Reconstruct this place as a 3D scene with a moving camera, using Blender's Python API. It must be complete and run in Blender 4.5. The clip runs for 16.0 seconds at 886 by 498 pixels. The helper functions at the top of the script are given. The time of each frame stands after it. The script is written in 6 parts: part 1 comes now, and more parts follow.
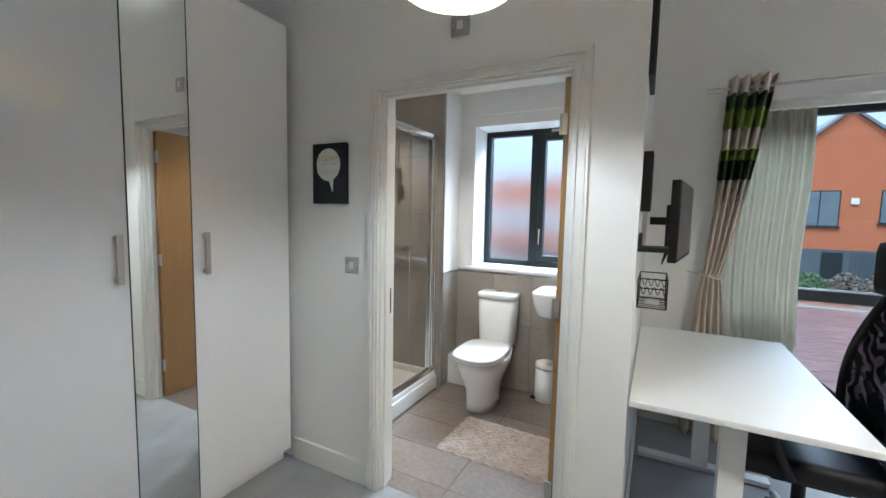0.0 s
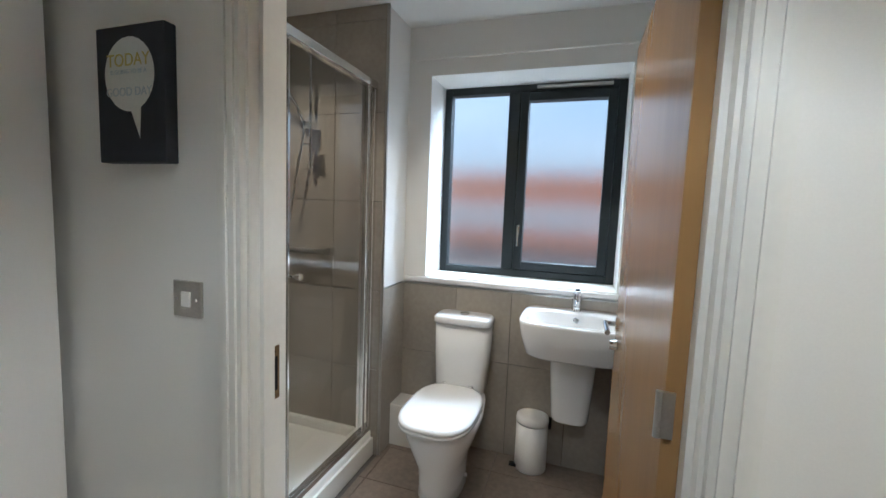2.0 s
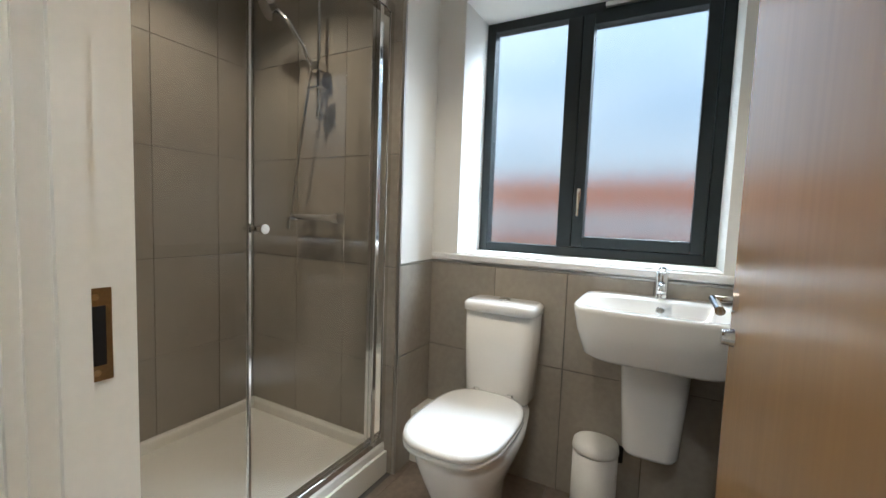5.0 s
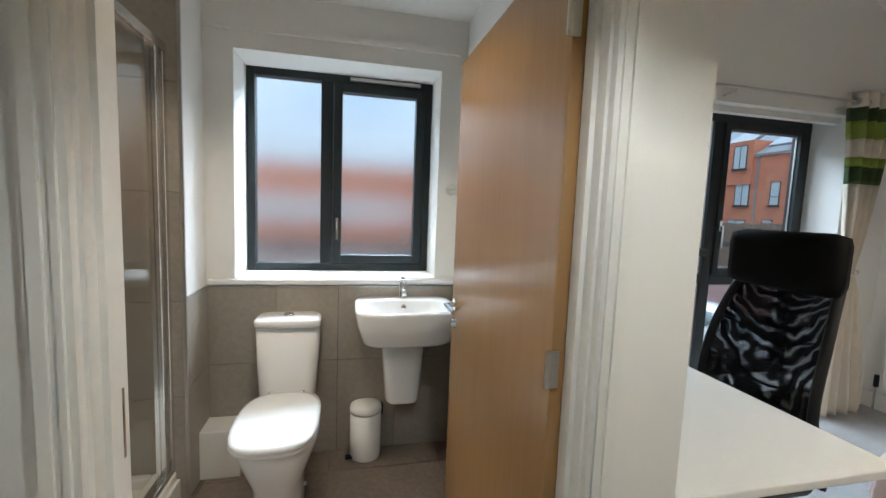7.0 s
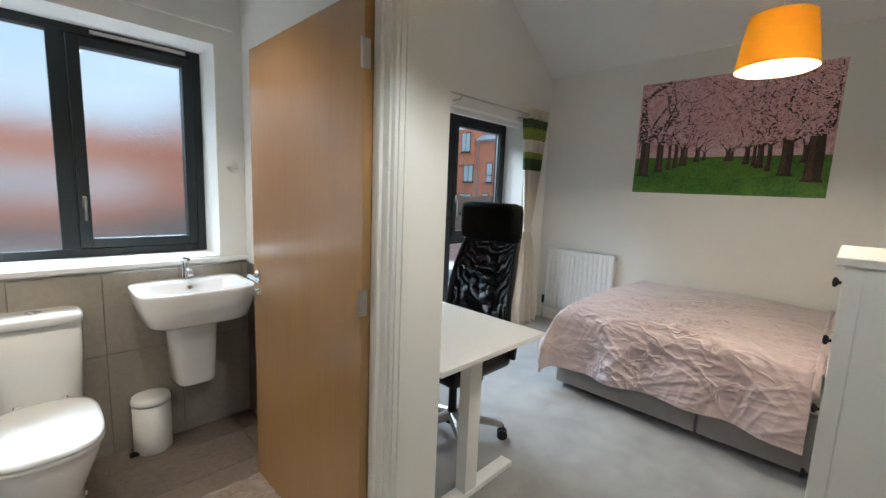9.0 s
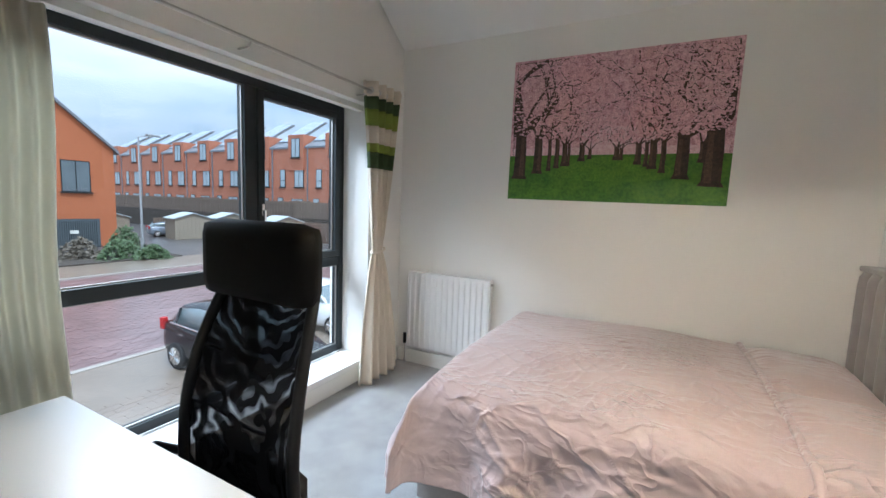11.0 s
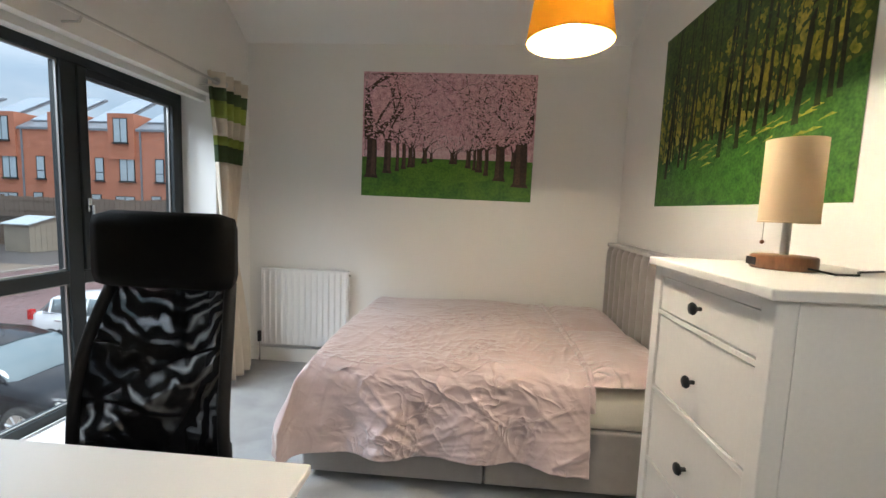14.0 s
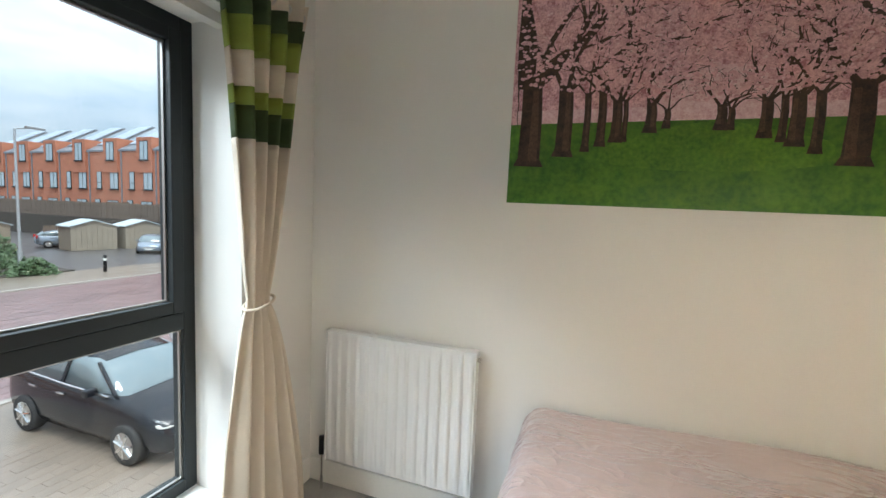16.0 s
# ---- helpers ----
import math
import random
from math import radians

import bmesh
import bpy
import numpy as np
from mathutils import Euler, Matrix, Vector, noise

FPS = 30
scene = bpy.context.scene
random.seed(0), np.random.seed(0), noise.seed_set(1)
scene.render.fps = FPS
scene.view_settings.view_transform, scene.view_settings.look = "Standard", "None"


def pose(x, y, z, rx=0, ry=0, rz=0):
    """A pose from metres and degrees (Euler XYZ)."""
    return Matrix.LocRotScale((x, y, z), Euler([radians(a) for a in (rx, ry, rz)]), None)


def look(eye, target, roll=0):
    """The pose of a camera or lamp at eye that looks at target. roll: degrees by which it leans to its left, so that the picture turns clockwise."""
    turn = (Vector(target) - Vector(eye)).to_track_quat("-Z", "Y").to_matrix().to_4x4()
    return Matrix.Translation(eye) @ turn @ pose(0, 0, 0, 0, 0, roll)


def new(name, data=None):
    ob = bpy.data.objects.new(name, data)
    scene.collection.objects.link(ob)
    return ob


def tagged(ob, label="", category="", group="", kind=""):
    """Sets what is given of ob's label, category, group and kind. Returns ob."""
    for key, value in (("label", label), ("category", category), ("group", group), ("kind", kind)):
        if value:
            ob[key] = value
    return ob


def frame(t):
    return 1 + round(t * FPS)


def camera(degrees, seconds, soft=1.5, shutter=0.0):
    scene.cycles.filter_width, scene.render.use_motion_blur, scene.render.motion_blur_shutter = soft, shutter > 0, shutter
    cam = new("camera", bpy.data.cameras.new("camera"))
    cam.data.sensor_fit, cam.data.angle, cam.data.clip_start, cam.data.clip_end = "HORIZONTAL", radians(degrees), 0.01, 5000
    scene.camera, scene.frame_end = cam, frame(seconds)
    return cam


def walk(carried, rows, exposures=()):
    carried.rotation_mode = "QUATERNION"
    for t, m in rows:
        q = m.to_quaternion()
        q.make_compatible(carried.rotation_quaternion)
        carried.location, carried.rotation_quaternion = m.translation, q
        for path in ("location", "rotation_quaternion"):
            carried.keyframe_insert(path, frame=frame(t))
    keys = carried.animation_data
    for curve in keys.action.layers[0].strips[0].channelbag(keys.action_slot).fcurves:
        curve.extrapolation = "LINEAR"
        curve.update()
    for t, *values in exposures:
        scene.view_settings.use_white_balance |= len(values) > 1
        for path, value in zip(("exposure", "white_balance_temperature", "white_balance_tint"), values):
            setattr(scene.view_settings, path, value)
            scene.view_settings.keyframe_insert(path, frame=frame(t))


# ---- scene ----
cam = camera(94.4, 16.0)
PATH = [
    (0, (0.095, 0.365, 1.445), (-0.822, 2.134, 1.273), 1.2),
    (0.5, (0.007, 0.442, 1.449), (-0.845, 2.242, 1.27), 1.4),
    (1, (-0.243, 0.68, 1.445), (-0.981, 2.53, 1.262), 1.6),
    (1.5, (-0.363, 1.001, 1.42), (-1.012, 2.883, 1.231), 2.1),
    (2, (-0.421, 1.302, 1.4), (-1.051, 3.191, 1.214), 2.2),
    (2.5, (-0.437, 1.593, 1.294), (-1.143, 3.455, 1.112), 2.0),
    (3, (-0.42, 1.777, 1.196), (-1.254, 3.585, 1.007), 1.8),
    (3.2, (-0.389, 1.806, 1.19), (-1.289, 3.581, 0.991), 1.6),
    (5.3, (-0.432, 1.826, 1.17), (-1.378, 3.582, 1.023), 2.1),
    (5.5, (-0.447, 1.801, 1.205), (-1.308, 3.599, 1.049), 2.0),
    (6, (-0.523, 1.65, 1.31), (-1.047, 3.573, 1.152), 2.1),
    (6.5, (-0.597, 1.432, 1.384), (-0.667, 3.423, 1.202), 2.1),
    (7, (-0.705, 1.276, 1.404), (-0.264, 3.217, 1.213), 2.2),
    (7.5, (-0.939, 1.158, 1.423), (0.055, 2.881, 1.21), 2.1),
    (8, (-1.149, 0.988, 1.432), (0.12, 2.512, 1.171), 2.1),
    (10.3, (-0.29, 1.31, 1.39), (1.278, 2.532, 1.163), 2.1),
    (10.5, (-0.137, 1.399, 1.41), (1.492, 2.537, 1.183), 2.0),
    (11, (0.174, 1.547, 1.436), (1.938, 2.465, 1.222), 2.1),
    (11.5, (0.311, 1.613, 1.436), (2.172, 2.318, 1.239), 2.2),
    (12, (0.086, 1.626, 1.423), (2.007, 2.15, 1.23), 2.1),
    (12.5, (-0.131, 1.609, 1.43), (1.827, 1.974, 1.245), 2.1),
    (13, (-0.259, 1.63, 1.429), (1.72, 1.852, 1.241), 2.1),
    (13.5, (-0.284, 1.638, 1.425), (1.702, 1.786, 1.233), 2.1),
    (14, (-0.193, 1.632, 1.411), (1.792, 1.779, 1.217), 2.1),
    (14.5, (0.095, 1.611, 1.408), (2.052, 1.978, 1.213), 2.0),
    (15, (0.532, 1.734, 1.407), (2.424, 2.355, 1.218), 1.9),
    (15.5, (1.057, 1.966, 1.436), (2.875, 2.777, 1.247), 2.0),
    (16, (1.506, 2.264, 1.443), (3.385, 2.927, 1.273), 2.3),
]
walk(cam, [(t, look(eye, target, roll)) for t, eye, target, roll in PATH], exposures=[(0, 1.42, 5020, 5), (1, 1.28, 5050, 5), (2, 0.88, 5180, 5), (3, 1.0, 5250, 5), (5.5, 0.9, 5600, 4), (6.5, 0.9, 5520, 5), (7.5, 1.02, 5550, 4), (8, 1.02, 5580, 3), (10.5, 1.25, 5400, 8), (11.5, 1.4, 5520, 8), (12.5, 1.3, 5780, 9), (13.5, 1.14, 5850, 8), (14, 1.17, 5850, 8), (14.5, 1.36, 5850, 7), (15, 1.36, 5850, 6), (16, 1.4, 5950, 5)])

# ---- world, sun and lamps ----
world = bpy.data.worlds.new("world")
scene.world = world
world.use_nodes = True
wn, wl = world.node_tree.nodes, world.node_tree.links
sky = wn.new("ShaderNodeTexSky")
sky.sky_type, sky.sun_disc, sky.sun_elevation, sky.sun_rotation = "NISHITA", False, radians(35), radians(200)
cloud_at = wn.new("ShaderNodeTexCoord")
cloud_map = wn.new("ShaderNodeMapping")
cloud_map.inputs["Scale"].default_value = (1.2, 1.2, 5)
cloud = wn.new("ShaderNodeTexNoise")
cloud.inputs["Scale"].default_value, cloud.inputs["Detail"].default_value = 2.2, 6
ramp = wn.new("ShaderNodeValToRGB")
ramp.color_ramp.elements[0].position, ramp.color_ramp.elements[0].color = 0.35, (5.6, 6.9, 8.2, 1)
ramp.color_ramp.elements[1].position, ramp.color_ramp.elements[1].color = 0.62, (9.6, 10.2, 10.8, 1)
mix = wn.new("ShaderNodeMix")
mix.data_type = "RGBA"
mix.inputs["Factor"].default_value = 0.88
wl.new(cloud_at.outputs["Generated"], cloud_map.inputs["Vector"])
wl.new(cloud_map.outputs["Vector"], cloud.inputs["Vector"])
wl.new(cloud.outputs["Fac"], ramp.inputs["Fac"])
wl.new(sky.outputs["Color"], mix.inputs["A"])
wl.new(ramp.outputs["Color"], mix.inputs["B"])
# an overcast sky is about three times as bright overhead as at the horizon
split, rise = wn.new("ShaderNodeSeparateXYZ"), wn.new("ShaderNodeMapRange")
rise.inputs["From Min"].default_value, rise.inputs["From Max"].default_value = 0.1, 1.0
rise.inputs["To Min"].default_value, rise.inputs["To Max"].default_value = 1.0, 3.0
lift = wn.new("ShaderNodeVectorMath")
lift.operation = "SCALE"
wl.new(cloud_at.outputs["Generated"], split.inputs[0])
wl.new(split.outputs["Z"], rise.inputs["Value"])
wl.new(rise.outputs["Result"], lift.inputs["Scale"])
wl.new(mix.outputs["Result"], lift.inputs[0])
wl.new(lift.outputs[0], wn["Background"].inputs["Color"])
wn["Background"].inputs["Strength"].default_value = 0.043

sun_data = bpy.data.lights.new("sun", "SUN")
sun_data.energy, sun_data.angle, sun_data.color = 1.2, radians(20), (1, 0.97, 0.92)
new("sun", sun_data).matrix_world = look((0, 0, 30), (6, 14, 0))


def bulb_light(name, place, watts, colour, radius):
    lamp = bpy.data.lights.new(name, "POINT")
    lamp.energy, lamp.color, lamp.shadow_soft_size = watts, colour, radius
    ob = new(name, lamp)
    ob.location = place
    return ob


WARM = (1.0, 0.8, 0.56)


def daylight_fill(name, eye, target, w, h, watts):
    """An added lamp, unseen above the view, that boosts overcast daylight through a window."""
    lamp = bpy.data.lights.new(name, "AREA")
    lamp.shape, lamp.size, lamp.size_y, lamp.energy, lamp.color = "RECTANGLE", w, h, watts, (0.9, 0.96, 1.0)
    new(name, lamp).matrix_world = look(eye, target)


daylight_fill("window_daylight_fill", (1.4, 6.6, 4.6), (2.1, 2.2, 0.9), 3.4, 1.8, 300)
daylight_fill("bathroom_daylight_fill", (-0.75, 4.9, 3.4), (-0.75, 2.8, 0.9), 1.4, 1.0, 50)
bulb_light("pendant_bulb_light", (1.32, 1.33, 2.06), 100, WARM, 0.035)
bulb_light("hall_bulb_light", (-0.4, 1.37, 2.11), 48, (1.0, 0.94, 0.85), 0.035)
spot = bpy.data.lights.new("downlight_light", "SPOT")
spot.energy, spot.color, spot.spot_size, spot.spot_blend, spot.shadow_soft_size = 22, (1.0, 0.8, 0.58), radians(120), 0.6, 0.04
for px, py in ((-1.9, 2.75), (-0.85, 2.75)):
    new("downlight_light", spot).matrix_world = look((px, py, 2.43), (px, py, 0))


# ---- materials ----
def mat(name, colour, rough=0.6, metal=0.0, var=0.12, scale=6.0, bump=0.15, fine=120.0, stretch=(1, 1, 1), spec=0.5, sheen=0.0, piece=0.0, world_space=True):
    """A surface with two scales of variation and fine relief."""
    m = bpy.data.materials.new(name)
    m.use_nodes = True
    n, l = m.node_tree.nodes, m.node_tree.links
    b = n["Principled BSDF"]
    b.inputs["Roughness"].default_value, b.inputs["Metallic"].default_value = rough, metal
    b.inputs["Specular IOR Level"].default_value = spec
    b.inputs["Sheen Weight"].default_value = sheen
    at = n.new("ShaderNodeTexCoord")
    mp = n.new("ShaderNodeMapping")
    mp.inputs["Scale"].default_value = stretch
    l.new(at.outputs["Object"], mp.inputs["Vector"])
    big, small = n.new("ShaderNodeTexNoise"), n.new("ShaderNodeTexNoise")
    big.inputs["Scale"].default_value, big.inputs["Detail"].default_value = scale, 3
    small.inputs["Scale"].default_value, small.inputs["Detail"].default_value = fine, 2
    for t in (big, small):
        l.new(mp.outputs["Vector"], t.inputs["Vector"])
    both = n.new("ShaderNodeMath")
    both.operation = "MULTIPLY_ADD"
    both.inputs[1].default_value = 0.5
    l.new(small.outputs["Fac"], both.inputs[0])
    half = n.new("ShaderNodeMath")
    half.operation = "MULTIPLY"
    half.inputs[1].default_value = 0.5
    l.new(big.outputs["Fac"], half.inputs[0])
    l.new(half.outputs[0], both.inputs[2])
    last = both
    if piece:
        info = n.new("ShaderNodeObjectInfo")
        shift = n.new("ShaderNodeMath")
        shift.operation = "MULTIPLY_ADD"
        shift.inputs[1].default_value = piece
        l.new(info.outputs["Random"], shift.inputs[0])
        l.new(both.outputs[0], shift.inputs[2])
        last = shift
    r = n.new("ShaderNodeValToRGB")
    lo, hi = [c * (1 - var) for c in colour], [min(1, c * (1 + var)) for c in colour]
    r.color_ramp.elements[0].position, r.color_ramp.elements[0].color = 0.3, (*lo, 1)
    r.color_ramp.elements[1].position, r.color_ramp.elements[1].color = 0.7 + piece, (*hi, 1)
    l.new(last.outputs[0], r.inputs["Fac"])
    l.new(r.outputs["Color"], b.inputs["Base Color"])
    if bump:
        bp = n.new("ShaderNodeBump")
        bp.inputs["Strength"].default_value, bp.inputs["Distance"].default_value = bump, 0.002
        l.new(small.outputs["Fac"], bp.inputs["Height"])
        l.new(bp.outputs["Normal"], b.inputs["Normal"])
    return m


def glass(name, colour=(1, 1, 1), rough=0.0, bump=0.0):
    m = bpy.data.materials.new(name)
    m.use_nodes = True
    n, l = m.node_tree.nodes, m.node_tree.links
    b = n["Principled BSDF"]
    b.inputs["Base Color"].default_value = (*colour, 1)
    b.inputs["Roughness"].default_value, b.inputs["Transmission Weight"].default_value, b.inputs["IOR"].default_value = rough, 1.0, 1.45
    if bump:
        at, mp, t, bp = (n.new("ShaderNode" + k) for k in ("TexCoord", "Mapping", "TexNoise", "Bump"))
        mp.inputs["Scale"].default_value = (1, 1, 0.35)
        t.inputs["Scale"].default_value = 260
        bp.inputs["Strength"].default_value, bp.inputs["Distance"].default_value = bump, 0.004
        l.new(at.outputs["Object"], mp.inputs["Vector"])
        l.new(mp.outputs["Vector"], t.inputs["Vector"])
        l.new(t.outputs["Fac"], bp.inputs["Height"])
        l.new(bp.outputs["Normal"], b.inputs["Normal"])
    return m


def thin_glass(name, tint=0.9, gloss=0.12):
    """A clear pane: light passes straight, with a faint mirror."""
    m = bpy.data.materials.new(name)
    m.use_nodes = True
    n, l = m.node_tree.nodes, m.node_tree.links
    n.remove(n["Principled BSDF"])
    tr, gl, mx, fr, pw, ml = (n.new("ShaderNode" + k) for k in ("BsdfTransparent", "BsdfGlossy", "MixShader", "LayerWeight", "Math", "Math"))
    tr.inputs["Color"].default_value = (tint, tint, tint * 0.99, 1)
    gl.inputs["Roughness"].default_value = 0.01
    fr.inputs["Blend"].default_value = 0.5
    pw.operation, ml.operation = "POWER", "MULTIPLY_ADD"
    pw.inputs[1].default_value, ml.inputs[1].default_value, ml.inputs[2].default_value = 4.0, 0.3, gloss * 0.35
    l.new(fr.outputs["Facing"], pw.inputs[0])
    l.new(pw.outputs[0], ml.inputs[0])
    l.new(ml.outputs[0], mx.inputs["Fac"])
    l.new(tr.outputs[0], mx.inputs[1])
    l.new(gl.outputs[0], mx.inputs[2])
    l.new(mx.outputs[0], n["Material Output"].inputs["Surface"])
    return m


def net(name, colour, see):
    m = bpy.data.materials.new(name)
    m.use_nodes = True
    n, l = m.node_tree.nodes, m.node_tree.links
    b = n["Principled BSDF"]
    b.inputs["Base Color"].default_value, b.inputs["Roughness"].default_value = (*colour, 1), 0.8
    b.inputs["Specular IOR Level"].default_value = 0.1
    tr, mx = n.new("ShaderNodeBsdfTransparent"), n.new("ShaderNodeMixShader")
    at, wave, mr = n.new("ShaderNodeTexCoord"), n.new("ShaderNodeTexWave"), n.new("ShaderNodeMapRange")
    wave.inputs["Scale"].default_value, wave.inputs["Distortion"].default_value, wave.inputs["Detail"].default_value, wave.inputs["Detail Scale"].default_value = 17.0, 7.0, 1.0, 0.8
    mr.inputs["From Min"].default_value, mr.inputs["To Min"].default_value, mr.inputs["To Max"].default_value = 0.45, see * 0.12, see
    l.new(at.outputs["Object"], wave.inputs["Vector"])
    l.new(wave.outputs["Fac"], mr.inputs["Value"])
    l.new(mr.outputs["Result"], mx.inputs["Fac"])
    l.new(b.outputs[0], mx.inputs[1])
    l.new(tr.outputs[0], mx.inputs[2])
    l.new(mx.outputs[0], n["Material Output"].inputs["Surface"])
    return m


def glow(name, colour, strength):
    m = bpy.data.materials.new(name)
    m.use_nodes = True
    b = m.node_tree.nodes["Principled BSDF"]
    b.inputs["Base Color"].default_value = b.inputs["Emission Color"].default_value = (*colour, 1)
    b.inputs["Emission Strength"].default_value = strength
    return m


def cloth_shade(name, colour, through_light):
    """Lampshade fabric that lets the bulb's light shine through."""
    m = mat(name, colour, 0.8, var=0.05, scale=8, fine=400, bump=0.2)
    n, l = m.node_tree.nodes, m.node_tree.links
    tl, mx = n.new("ShaderNodeBsdfTranslucent"), n.new("ShaderNodeMixShader")
    tl.inputs["Color"].default_value = (*colour, 1)
    mx.inputs["Fac"].default_value = through_light
    l.new(n["Principled BSDF"].outputs[0], mx.inputs[1])
    l.new(tl.outputs[0], mx.inputs[2])
    l.new(mx.outputs[0], n["Material Output"].inputs["Surface"])
    return m


WALL = mat("painted_plaster", (0.81, 0.79, 0.75), 0.75, var=0.025, scale=1.5, fine=260, bump=0.06)
CEIL = mat("ceiling_paint", (0.82, 0.81, 0.78), 0.8, var=0.02, scale=1.5, fine=260, bump=0.05)
TRIM = mat("white_gloss_wood", (0.8, 0.78, 0.73), 0.35, var=0.03, scale=3, fine=60, bump=0.03)
CARPET = mat("grey_carpet", (0.3, 0.295, 0.285), 0.95, var=0.3, scale=5, fine=380, bump=0.9, sheen=0.3)
TILE_W = mat("taupe_wall_tile", (0.335, 0.3, 0.252), 0.3, var=0.16, scale=3.5, fine=40, bump=0.04, piece=0.1)
TILE_F = mat("taupe_floor_tile", (0.215, 0.17, 0.133), 0.4, var=0.3, scale=4, fine=40, bump=0.08, piece=0.12)
GROUT = mat("dark_grout", (0.13, 0.12, 0.11), 0.9, var=0.15, bump=0.1)
ANTHRACITE = mat("anthracite_frame", (0.02, 0.025, 0.027), 0.45, spec=0.35, var=0.1, scale=4, bump=0.05)
CERAMIC = mat("white_ceramic", (0.84, 0.83, 0.81), 0.12, var=0.015, scale=3, bump=0.0)
CHROME = mat("chrome", (0.8, 0.8, 0.8), 0.12, 1.0, var=0.05, bump=0.0)
STEEL = mat("brushed_steel", (0.5, 0.48, 0.45), 0.35, 1.0, var=0.1, fine=200, bump=0.05)
BRASS = mat("aged_brass", (0.3, 0.2, 0.1), 0.35, 0.9, var=0.2, scale=30, fine=200, bump=0.05)
OAK = mat("oak_veneer", (0.36, 0.2, 0.07), 0.27, var=0.06, spec=1.0, scale=3, fine=26, bump=0.03, stretch=(2.5, 2.5, 0.16))
WHITE = mat("white_laminate", (0.8, 0.785, 0.76), 0.32, var=0.015, scale=2, fine=150, bump=0.02)
GLOSS = mat("white_high_gloss", (0.74, 0.735, 0.73), 0.035, var=0.01, scale=2, bump=0.0, spec=0.9)
CREAM_WOOD = mat("white_painted_wood", (0.78, 0.76, 0.72), 0.4, var=0.03, scale=4, fine=80, bump=0.05)
MIRROR = mat("mirror_silver", (0.88, 0.9, 0.89), 0.01, 1.0, var=0.0, bump=0.0)
BLACK = mat("black_plastic", (0.009, 0.009, 0.01), 0.5, var=0.2, bump=0.1, spec=0.3)
LEATHER = mat("black_leather", (0.004, 0.004, 0.004), 0.6, var=0.2, scale=30, fine=300, bump=0.2, spec=0.08)
NET = net("black_mesh_fabric", (0.006, 0.006, 0.007), 0.34)
SCREEN = mat("black_glass_screen", (0.01, 0.01, 0.012), 0.08, var=0.05, bump=0.0)
CREAM = mat("cream_cotton", (0.66, 0.58, 0.47), 0.85, var=0.06, scale=10, fine=500, bump=0.3)
DKGREEN = mat("dark_green_cotton", (0.045, 0.075, 0.02), 0.8, var=0.12, fine=500, bump=0.3)
LIME = mat("olive_green_cotton", (0.23, 0.3, 0.045), 0.8, var=0.12, fine=500, bump=0.3)
VOILE = cloth_shade("beige_voile", (0.62, 0.6, 0.51), 0.45)
PINK = mat("dusty_pink_satin", (0.565, 0.435, 0.415), 0.3, var=0.07, scale=3, fine=300, bump=0.1, sheen=0.4)


def creased(m, depth):
    """Fine crumpled creases over a cloth, in patches."""
    n, l = m.node_tree.nodes, m.node_tree.links
    old = [x for x in n if x.bl_idname == "ShaderNodeBump"][0]
    at, add = n.new("ShaderNodeTexCoord"), None
    patch, cut = n.new("ShaderNodeTexNoise"), n.new("ShaderNodeMapRange")
    patch.inputs["Scale"].default_value, patch.inputs["Detail"].default_value = 2.6, 1
    cut.inputs["From Min"].default_value, cut.inputs["From Max"].default_value, cut.inputs["To Min"].default_value = 0.4, 0.62, 0.12
    l.new(at.outputs["Object"], patch.inputs["Vector"])
    l.new(patch.outputs["Fac"], cut.inputs["Value"])
    last = None
    for scale, turn, squeeze in ((6, 35, 0.4), (10, -25, 0.35), (15, 70, 0.5)):
        mp, t = n.new("ShaderNodeMapping"), n.new("ShaderNodeTexNoise")
        mp.inputs["Rotation"].default_value = (0.3, 0.2, radians(turn))
        mp.inputs["Scale"].default_value = (1, squeeze, 0.6)
        t.inputs["Scale"].default_value, t.inputs["Detail"].default_value, t.inputs["Distortion"].default_value = scale, 1.5, 0.6
        away, near, up = (n.new("ShaderNodeMath") for _ in range(3))
        away.operation, near.operation, up.operation = "SUBTRACT", "ABSOLUTE", "MULTIPLY_ADD"
        away.inputs[1].default_value = 0.5
        up.inputs[1].default_value, up.inputs[2].default_value = -9.0, 1.0
        up.use_clamp = True
        l.new(at.outputs["Object"], mp.inputs["Vector"])
        l.new(mp.outputs["Vector"], t.inputs["Vector"])
        l.new(t.outputs["Fac"], away.inputs[0])
        l.new(away.outputs[0], near.inputs[0])
        l.new(near.outputs[0], up.inputs[0])
        if last is None:
            last = up
        else:
            add = n.new("ShaderNodeMath")
            l.new(last.outputs[0], add.inputs[0])
            l.new(up.outputs[0], add.inputs[1])
            last = add
    mask, bp = n.new("ShaderNodeMath"), n.new("ShaderNodeBump")
    mask.operation = "MULTIPLY"
    l.new(last.outputs[0], mask.inputs[0])
    l.new(cut.outputs["Result"], mask.inputs[1])
    bp.inputs["Strength"].default_value, bp.inputs["Distance"].default_value = 1.0, depth
    l.new(mask.outputs[0], bp.inputs["Height"])
    l.new(old.outputs["Normal"], bp.inputs["Normal"])
    l.new(bp.outputs["Normal"], n["Principled BSDF"].inputs["Normal"])
    return m


